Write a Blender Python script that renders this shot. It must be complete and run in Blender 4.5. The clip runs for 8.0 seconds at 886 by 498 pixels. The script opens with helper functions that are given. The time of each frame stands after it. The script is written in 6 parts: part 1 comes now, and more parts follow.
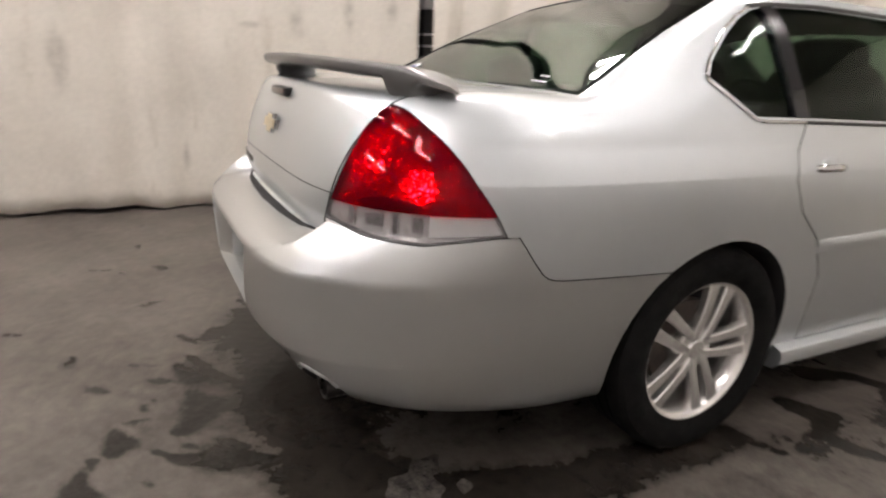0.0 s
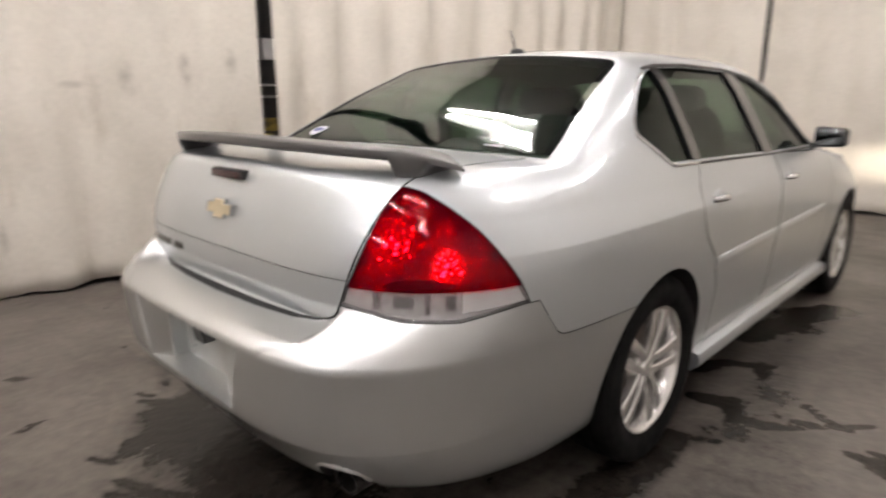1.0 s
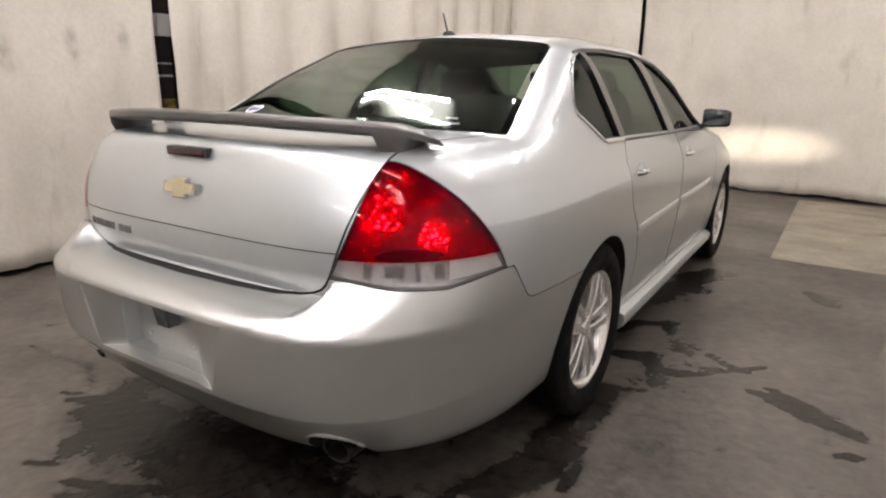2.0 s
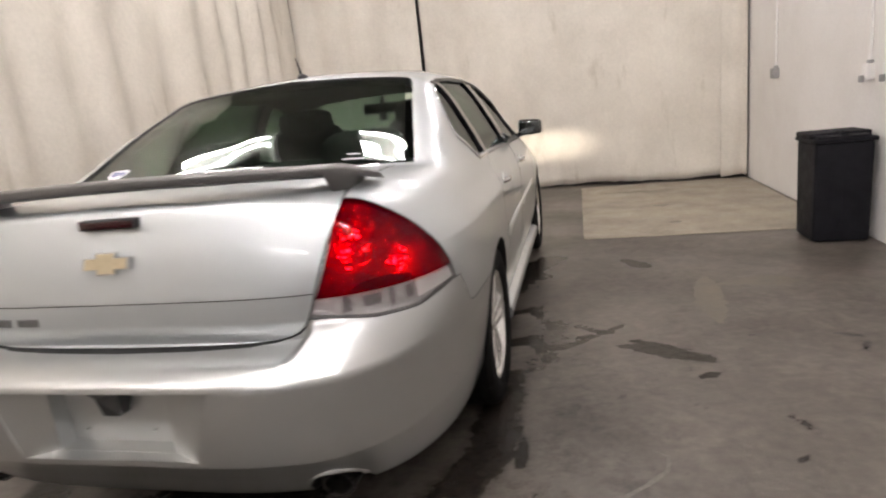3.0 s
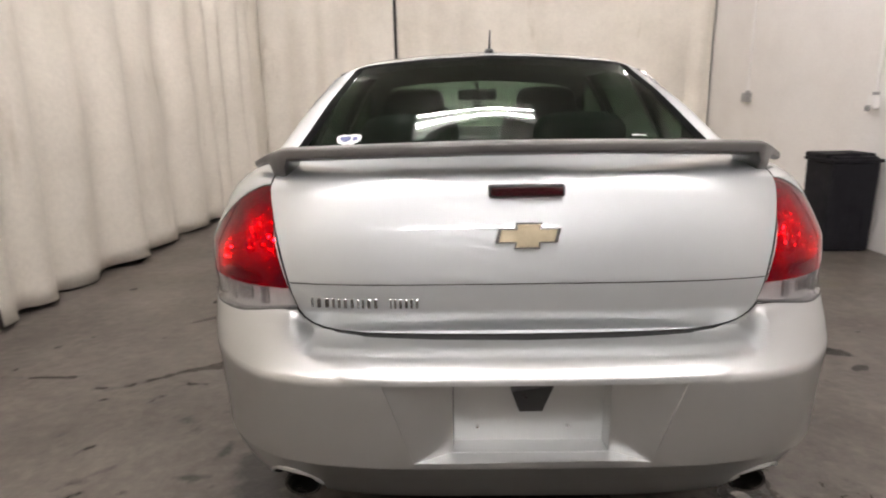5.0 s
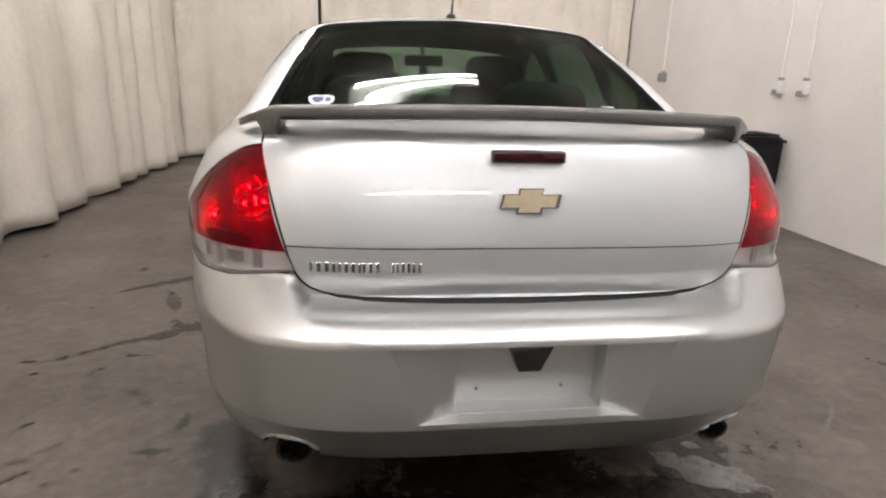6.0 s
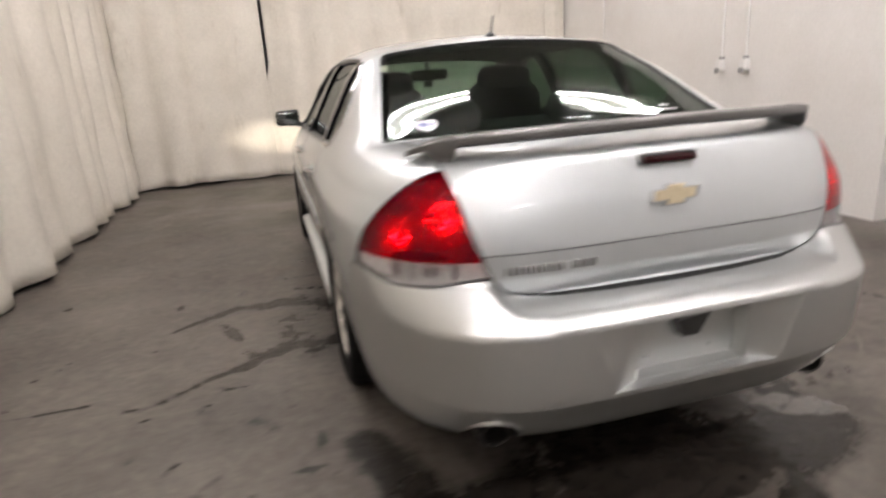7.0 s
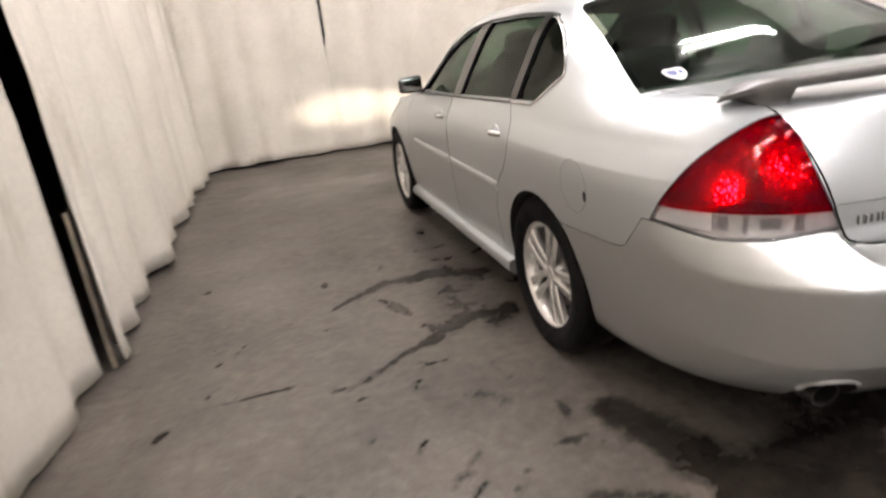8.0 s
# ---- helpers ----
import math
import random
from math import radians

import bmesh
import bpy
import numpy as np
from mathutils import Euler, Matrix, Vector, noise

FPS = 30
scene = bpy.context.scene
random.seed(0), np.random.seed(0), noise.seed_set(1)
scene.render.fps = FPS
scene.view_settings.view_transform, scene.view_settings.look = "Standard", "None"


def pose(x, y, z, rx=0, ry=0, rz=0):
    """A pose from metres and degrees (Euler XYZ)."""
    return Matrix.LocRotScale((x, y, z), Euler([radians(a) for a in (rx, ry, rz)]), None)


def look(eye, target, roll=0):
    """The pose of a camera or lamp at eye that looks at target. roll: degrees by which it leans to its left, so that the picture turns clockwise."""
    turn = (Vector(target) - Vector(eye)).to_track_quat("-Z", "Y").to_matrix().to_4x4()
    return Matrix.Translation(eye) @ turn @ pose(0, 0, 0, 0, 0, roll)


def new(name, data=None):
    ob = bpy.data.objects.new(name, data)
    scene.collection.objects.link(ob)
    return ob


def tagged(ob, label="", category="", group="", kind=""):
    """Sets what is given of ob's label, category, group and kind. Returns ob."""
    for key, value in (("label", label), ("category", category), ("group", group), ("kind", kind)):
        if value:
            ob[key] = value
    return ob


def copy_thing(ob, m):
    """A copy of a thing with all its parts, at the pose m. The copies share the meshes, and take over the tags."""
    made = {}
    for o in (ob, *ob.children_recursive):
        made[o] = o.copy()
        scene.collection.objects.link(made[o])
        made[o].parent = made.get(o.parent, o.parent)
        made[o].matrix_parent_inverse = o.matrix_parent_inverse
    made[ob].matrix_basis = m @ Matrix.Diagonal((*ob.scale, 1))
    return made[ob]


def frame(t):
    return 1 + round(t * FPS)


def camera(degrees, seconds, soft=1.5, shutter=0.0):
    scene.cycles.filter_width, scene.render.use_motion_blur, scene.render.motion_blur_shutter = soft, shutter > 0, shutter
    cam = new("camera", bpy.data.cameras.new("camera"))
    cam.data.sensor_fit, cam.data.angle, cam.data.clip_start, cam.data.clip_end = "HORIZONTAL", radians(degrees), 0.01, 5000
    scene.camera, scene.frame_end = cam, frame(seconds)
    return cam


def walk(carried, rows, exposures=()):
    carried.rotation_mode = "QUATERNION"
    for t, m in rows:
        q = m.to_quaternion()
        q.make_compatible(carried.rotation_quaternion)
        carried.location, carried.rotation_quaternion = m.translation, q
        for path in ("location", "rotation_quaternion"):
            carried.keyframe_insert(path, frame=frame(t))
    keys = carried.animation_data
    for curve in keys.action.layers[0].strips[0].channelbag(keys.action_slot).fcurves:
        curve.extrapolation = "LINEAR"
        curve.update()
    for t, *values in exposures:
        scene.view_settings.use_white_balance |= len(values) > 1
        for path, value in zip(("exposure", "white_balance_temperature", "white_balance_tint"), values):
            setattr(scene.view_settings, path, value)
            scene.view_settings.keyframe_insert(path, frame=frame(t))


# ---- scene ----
# ---------------------------------------------------------------- camera
cam = camera(72.0, 8.0, soft=2.1, shutter=0.6)
PATH = [
    (0.00, pose(2.072, -0.365, 1.191, 73.05, -2.82, 63.23)),
    (0.20, pose(2.068, -0.523, 1.200, 74.05, -1.94, 58.35)),
    (0.50, pose(2.012, -0.679, 1.273, 74.80, -2.14, 53.56)),
    (1.00, pose(1.755, -0.791, 1.294, 76.34, -0.03, 43.91)),
    (1.20, pose(1.723, -0.830, 1.265, 76.56, -0.47, 39.40)),
    (2.30, pose(1.593, -1.040, 1.277, 74.89, -0.63, 32.87)),
    (2.50, pose(1.578, -1.037, 1.267, 74.97, -0.45, 31.93)),
    (3.00, pose(1.280, -1.326, 1.300, 76.91, 5.88, 12.11)),
    (3.10, pose(1.243, -1.351, 1.283, 77.32, 6.49, 12.65)),
    (3.50, pose(0.924, -1.327, 1.246, 74.08, 6.42, 13.07)),
    (4.00, pose(0.409, -1.364, 1.271, 73.64, 5.68, 14.76)),
    (4.20, pose(0.252, -1.435, 1.300, 74.72, 4.16, 11.73)),
    (5.30, pose(-0.294, -1.347, 1.286, 76.54, 0.45, -3.61)),
    (5.50, pose(-0.352, -1.382, 1.295, 75.37, -0.41, -6.38)),
    (6.00, pose(-0.410, -1.355, 1.273, 73.79, -1.76, -7.57)),
    (6.50, pose(-0.575, -1.307, 1.293, 76.36, -0.98, -13.03)),
    (7.00, pose(-1.115, -1.428, 1.361, 73.65, 3.52, -16.44)),
    (7.50, pose(-1.700, -1.295, 1.312, 71.40, 7.20, -17.45)),
    (7.80, pose(-1.855, -1.190, 1.400, 69.80, 8.40, -15.00)),
    (8.00, pose(-1.920, -1.090, 1.375, 70.95, 6.60, -16.55)),
]
walk(cam, PATH, [(0, 0.02), (1, 0), (2.5, -0.06), (3.5, -0.06), (4, 0.05), (5.5, 0.0), (7, 0.05), (7.5, 0.14), (8, 0.35)])

# ---------------------------------------------------------------- world and large lights
world = bpy.data.worlds.new("hall_dark")
scene.world = world
world.use_nodes = True
world.node_tree.nodes["Background"].inputs[0].default_value = (0.9, 0.85, 0.75, 1)
world.node_tree.nodes["Background"].inputs[1].default_value = 0.02
scene.view_settings.exposure = 0.0
TUBE = 86.0          # glow of the fluorescent tubes
HEAD = 300.0          # headlamps, watts
CEIL = 4.20


# ---------------------------------------------------------------- materials
def mat(name, col, rough=0.5, metal=0.0, col2=None, scale=4.0, mix=(0.35, 0.65), fine=0.0, fine_scale=80.0,
        bump=0.0, bump_scale=60.0, rough_var=0.0, coat=0.0, coat_rough=0.05, emit=0.0, spec=0.5):
    m = bpy.data.materials.new(name)
    m.use_nodes = True
    nt = m.node_tree
    b = nt.nodes["Principled BSDF"]
    b.inputs["Base Color"].default_value = (*col, 1)
    b.inputs["Roughness"].default_value = rough
    b.inputs["Metallic"].default_value = metal
    b.inputs["Coat Weight"].default_value = coat
    b.inputs["Coat Roughness"].default_value = coat_rough
    b.inputs["Specular IOR Level"].default_value = spec
    if emit:
        b.inputs["Emission Color"].default_value = (*col, 1)
        b.inputs["Emission Strength"].default_value = emit
    tc = nt.nodes.new("ShaderNodeTexCoord")

    def noise_node(s, detail=6.0, rgh=0.6):
        n = nt.nodes.new("ShaderNodeTexNoise")
        n.inputs["Scale"].default_value = s
        n.inputs["Detail"].default_value = detail
        n.inputs["Roughness"].default_value = rgh
        nt.links.new(tc.outputs["Object"], n.inputs["Vector"])
        return n

    big = None
    if col2 is not None:
        big = noise_node(scale)
        ramp = nt.nodes.new("ShaderNodeMapRange")
        ramp.inputs[1].default_value, ramp.inputs[2].default_value = mix
        nt.links.new(big.outputs[0], ramp.inputs[0])
        mx = nt.nodes.new("ShaderNodeMix")
        mx.data_type = "RGBA"
        mx.inputs[6].default_value = (*col, 1)
        mx.inputs[7].default_value = (*col2, 1)
        nt.links.new(ramp.outputs[0], mx.inputs[0])
        out = mx.outputs[2]
        if fine:
            fn = noise_node(fine_scale, 3.0)
            hs = nt.nodes.new("ShaderNodeHueSaturation")
            mr = nt.nodes.new("ShaderNodeMapRange")
            mr.inputs[1].default_value, mr.inputs[2].default_value = 0.3, 0.7
            mr.inputs[3].default_value, mr.inputs[4].default_value = 1 - fine, 1 + fine
            nt.links.new(fn.outputs[0], mr.inputs[0])
            nt.links.new(mr.outputs[0], hs.inputs["Value"])
            nt.links.new(out, hs.inputs["Color"])
            out = hs.outputs[0]
        nt.links.new(out, b.inputs["Base Color"])
    if rough_var:
        rn = noise_node(scale * 1.7)
        mr = nt.nodes.new("ShaderNodeMapRange")
        mr.inputs[1].default_value, mr.inputs[2].default_value = 0.3, 0.7
        mr.inputs[3].default_value, mr.inputs[4].default_value = max(0.03, rough - rough_var), min(1, rough + rough_var)
        nt.links.new(rn.outputs[0], mr.inputs[0])
        nt.links.new(mr.outputs[0], b.inputs["Roughness"])
    if bump:
        bn = noise_node(bump_scale, 4.0)
        bp = nt.nodes.new("ShaderNodeBump")
        bp.inputs["Strength"].default_value = bump
        bp.inputs["Distance"].default_value = 0.01
        nt.links.new(bn.outputs[0], bp.inputs["Height"])
        nt.links.new(bp.outputs[0], b.inputs["Normal"])
    return m


def glass_mat(name, tint, ior=1.5, rough=0.0, gloss=1.0):
    """Thin pane: tinted see-through with a Fresnel gloss."""
    m = bpy.data.materials.new(name)
    m.use_nodes = True
    nt = m.node_tree
    nt.nodes.clear()
    out = nt.nodes.new("ShaderNodeOutputMaterial")
    mx = nt.nodes.new("ShaderNodeMixShader")
    tr = nt.nodes.new("ShaderNodeBsdfTransparent")
    gl = nt.nodes.new("ShaderNodeBsdfGlossy")
    lw = nt.nodes.new("ShaderNodeLayerWeight")
    lw.inputs[0].default_value = 0.5
    pw = nt.nodes.new("ShaderNodeMath")
    pw.operation = "POWER"
    pw.inputs[1].default_value = 5.0
    ma = nt.nodes.new("ShaderNodeMath")
    ma.operation = "MULTIPLY_ADD"
    f0 = ((ior - 1) / (ior + 1)) ** 2
    ma.inputs[1].default_value, ma.inputs[2].default_value = 1 - f0, f0
    tr.inputs[0].default_value = (*tint, 1)
    gl.inputs[0].default_value = (gloss, gloss, gloss, 1)
    gl.inputs[1].default_value = rough
    nt.links.new(lw.outputs["Facing"], pw.inputs[0])
    nt.links.new(pw.outputs[0], ma.inputs[0])
    nt.links.new(ma.outputs[0], mx.inputs[0])
    nt.links.new(tr.outputs[0], mx.inputs[1])
    nt.links.new(gl.outputs[0], mx.inputs[2])
    nt.links.new(mx.outputs[0], out.inputs[0])
    return m


def lens_mat(name, through_col, body_col, share):
    """Coloured plastic: clear colour with some light scattered in its body, and a gloss."""
    m = glass_mat(name, through_col, 1.24, 0.03)
    nt = m.node_tree
    mx = [n for n in nt.nodes if n.type == "MIX_SHADER"][0]
    tr = [n for n in nt.nodes if n.type == "BSDF_TRANSPARENT"][0]
    tl = nt.nodes.new("ShaderNodeBsdfTranslucent")
    df = nt.nodes.new("ShaderNodeBsdfDiffuse")
    tl.inputs[0].default_value = df.inputs[0].default_value = (*body_col, 1)
    ms = nt.nodes.new("ShaderNodeMixShader")
    ms.inputs[0].default_value = 0.5
    nt.links.new(tl.outputs[0], ms.inputs[1])
    nt.links.new(df.outputs[0], ms.inputs[2])
    mb = nt.nodes.new("ShaderNodeMixShader")
    mb.inputs[0].default_value = share
    nt.links.new(tr.outputs[0], mb.inputs[1])
    nt.links.new(ms.outputs[0], mb.inputs[2])
    nt.links.new(mb.outputs[0], mx.inputs[1])
    return m


SILVER = mat("silver_paint", (0.566, 0.596, 0.608), 0.44, 0.80, (0.606, 0.636, 0.648), 900.0, (0.3, 0.7), coat=0.9, coat_rough=0.03)
BUMPER = mat("silver_bumper_paint", (0.525, 0.540, 0.536), 0.38, 0.90, (0.565, 0.580, 0.576), 900.0, (0.3, 0.7), coat=1.0, coat_rough=0.03)
WING = mat("grey_wing_paint", (0.080, 0.077, 0.076), 0.42, 0.4, (0.10, 0.097, 0.095), 700.0, coat=0.45, coat_rough=0.05)
GAP = mat("gap_black", (0.012, 0.012, 0.013), 0.8)
LINER = mat("headliner_grey", (0.10, 0.10, 0.095), 0.9, 0, (0.13, 0.13, 0.12), 6.0, bump=0.2, bump_scale=300)
TRIMBLK = mat("black_trim", (0.018, 0.018, 0.02), 0.35, 0, (0.03, 0.03, 0.03), 20.0, rough_var=0.1)
GLOSSBLK = mat("gloss_black", (0.012, 0.012, 0.014), 0.12, coat=0.5)
CERAMIC = mat("ceramic_band_black", (0.008, 0.008, 0.009), 0.08, spec=0.5)
CHROME = mat("chrome", (0.82, 0.82, 0.82), 0.10, 1.0, (0.7, 0.7, 0.7), 30.0, rough_var=0.05)
ALLOY = mat("machined_alloy", (0.86, 0.85, 0.83), 0.26, 0.80, (0.76, 0.75, 0.73), 8.0, fine=0.08, fine_scale=120)
RUBBER = mat("tyre_rubber", (0.006, 0.006, 0.006), 0.75, 0, (0.010, 0.0095, 0.009), 12.0, bump=0.25, bump_scale=90, rough_var=0.12, spec=0.08)
BRAKE = mat("brake_iron", (0.10, 0.09, 0.085), 0.5, 0.8, (0.16, 0.13, 0.11), 20.0)
PIPE = mat("exhaust_steel", (0.06, 0.055, 0.05), 0.35, 0.7, (0.03, 0.028, 0.026), 14.0, rough_var=0.15)
GOLD = mat("gold_emblem", (0.82, 0.72, 0.52), 0.28, 0.75, (0.74, 0.64, 0.44), 60.0, bump=0.15, bump_scale=250)
DOTRED = mat("brake_lens_red", (0.028, 0.002, 0.004), 0.12, coat=0.4)
SEAT = mat("seat_charcoal", (0.016, 0.016, 0.017), 0.75, 0, (0.024, 0.024, 0.025), 9.0, bump=0.25, bump_scale=180)
STICK_W = mat("sticker_white", (0.75, 0.76, 0.80), 0.4)
STICK_B = mat("sticker_blue", (0.10, 0.12, 0.28), 0.4)
GLASS = glass_mat("tinted_glass", (0.50, 0.59, 0.53), 1.5, gloss=0.8)
SCREENGLASS = glass_mat("windscreen_glass", (0.80, 0.87, 0.82), 1.5)
SIDEGLASS = glass_mat("side_glass", (0.46, 0.56, 0.48), 1.5, gloss=0.5)
REDLENS = lens_mat("red_lens", (0.80, 0.009, 0.024), (0.60, 0.001, 0.060), 0.085)
CLEARLENS = lens_mat("clear_lens", (0.92, 0.92, 0.93), (0.86, 0.84, 0.82), 0.13)
REFLECT = mat("lamp_reflector", (0.88, 0.86, 0.86), 0.16, 0.85, (0.13, 0.11, 0.11), 20.0, (0.38, 0.62), bump=1.0, bump_scale=60)
DISH = mat("reflector_dish", (0.95, 0.93, 0.93), 0.04, 1.0)
LAMPDARK = mat("lamp_dark_plastic", (0.045, 0.038, 0.036), 0.3, 0, (0.09, 0.08, 0.08), 30.0)
FROST = mat("frosted_plastic", (0.78, 0.78, 0.76), 0.35, 0, (0.70, 0.70, 0.68), 40.0, bump=0.3, bump_scale=120)
BADGE = mat("badge_chrome", (0.42, 0.42, 0.42), 0.18, 1.0, (0.34, 0.34, 0.34), 60.0)
BULB = mat("bulb_glow", (1.0, 0.78, 0.5), 0.4, emit=1000.0)
STRIPREF = mat("strip_reflector", (0.86, 0.85, 0.84), 0.20, 0.7, (0.60, 0.58, 0.57), 60.0, bump=0.6, bump_scale=90)
HEADGLOW = mat("headlamp_glow", (1.0, 0.93, 0.8), 0.4, emit=12.0)

TUBEMAT = mat("tube_glow", (1.0, 0.932, 0.925), 0.4, emit=TUBE)
FIXWHITE = mat("fixture_enamel", (0.75, 0.75, 0.73), 0.4, 0, (0.68, 0.67, 0.64), 8.0)
CURTAIN = mat("cream_tarp", (0.70, 0.66, 0.585), 0.62, 0, (0.60, 0.56, 0.49), 1.6, (0.35, 0.75), fine=0.05, fine_scale=30, bump=0.25, bump_scale=14, rough_var=0.12)
smt = CURTAIN.node_tree
smp = smt.nodes["Principled BSDF"]
src_col = smp.inputs["Base Color"].links[0].from_socket
tcn = smt.nodes.new("ShaderNodeTexCoord")
mapn = smt.nodes.new("ShaderNodeMapping")
mapn.inputs["Scale"].default_value = (2.2, 2.2, 0.55)
sn = smt.nodes.new("ShaderNodeTexNoise")
sn.inputs["Scale"].default_value, sn.inputs["Detail"].default_value, sn.inputs["Roughness"].default_value = 1.6, 8.0, 0.65
smr = smt.nodes.new("ShaderNodeMapRange")
smr.inputs[1].default_value, smr.inputs[2].default_value, smr.inputs[4].default_value = 0.60, 0.80, 0.75
smx = smt.nodes.new("ShaderNodeMix")
smx.data_type = "RGBA"
smx.inputs[7].default_value = (0.33, 0.28, 0.20, 1)
smt.links.new(tcn.outputs["Object"], mapn.inputs["Vector"])
smt.links.new(mapn.outputs[0], sn.inputs["Vector"])
smt.links.new(sn.outputs[0], smr.inputs[0])
smt.links.new(smr.outputs[0], smx.inputs[0])
smt.links.new(src_col, smx.inputs[6])
smudge = None
for cy, cz, ry, rz in ((0.90, 1.44, 0.10, 0.17), (1.31, 1.52, 0.07, 0.20), (1.68, 1.57, 0.07, 0.17), (0.03, 0.41, 0.04, 0.15), (0.55, 1.40, 0.13, 0.04), (-0.75, 1.10, 0.10, 0.30)):
    pm = smt.nodes.new("ShaderNodeMapping")
    pm.vector_type = "POINT"
    pm.inputs["Scale"].default_value = (0.0, 1 / ry, 1 / rz)
    pm.inputs["Location"].default_value = (0.0, -cy / ry, -cz / rz)
    ln = smt.nodes.new("ShaderNodeVectorMath")
    ln.operation = "LENGTH"
    mr_ = smt.nodes.new("ShaderNodeMapRange")
    mr_.interpolation_type = "SMOOTHSTEP"
    mr_.inputs[1].default_value, mr_.inputs[2].default_value, mr_.inputs[3].default_value, mr_.inputs[4].default_value = 0.0, 1.0, 0.62, 0.0
    smt.links.new(tcn.outputs["Object"], pm.inputs["Vector"])
    smt.links.new(pm.outputs[0], ln.inputs[0])
    smt.links.new(ln.outputs["Value"], mr_.inputs[0])
    if smudge is None:
        smudge = mr_.outputs[0]
    else:
        mm = smt.nodes.new("ShaderNodeMath")
        mm.operation = "MAXIMUM"
        smt.links.new(smudge, mm.inputs[0])
        smt.links.new(mr_.outputs[0], mm.inputs[1])
        smudge = mm.outputs[0]
patchy = smt.nodes.new("ShaderNodeMath")
patchy.operation = "MULTIPLY"
sn2 = smt.nodes.new("ShaderNodeTexNoise")
sn2.inputs["Scale"].default_value, sn2.inputs["Detail"].default_value = 9.0, 5.0
smr2 = smt.nodes.new("ShaderNodeMapRange")
smr2.inputs[1].default_value, smr2.inputs[2].default_value = 0.30, 0.62
smt.links.new(tcn.outputs["Object"], sn2.inputs["Vector"])
smt.links.new(sn2.outputs[0], smr2.inputs[0])
smt.links.new(smr2.outputs[0], patchy.inputs[0])
smt.links.new(smudge, patchy.inputs[1])
smy = smt.nodes.new("ShaderNodeMix")
smy.data_type = "RGBA"
smy.inputs[7].default_value = (0.20, 0.18, 0.15, 1)
smt.links.new(patchy.outputs[0], smy.inputs[0])
smt.links.new(smx.outputs[2], smy.inputs[6])
smt.links.new(smy.outputs[2], smp.inputs["Base Color"])
WALLP = mat("white_wall_paint", (0.80, 0.78, 0.755), 0.7, 0, (0.74, 0.715, 0.685), 1.3, fine=0.03, fine_scale=40, bump=0.25, bump_scale=35)
DIMWALL = mat("dim_plaster", (0.22, 0.21, 0.20), 0.8, 0, (0.16, 0.155, 0.15), 1.5, bump=0.2)
BLOCKP = mat("white_block_paint", (0.76, 0.745, 0.73), 0.65, 0, (0.68, 0.66, 0.64), 3.0, fine=0.04, bump=0.35, bump_scale=60)
CEILM = mat("dark_roof_deck", (0.30, 0.285, 0.27), 0.85, 0, (0.22, 0.21, 0.20), 2.0, bump=0.2)
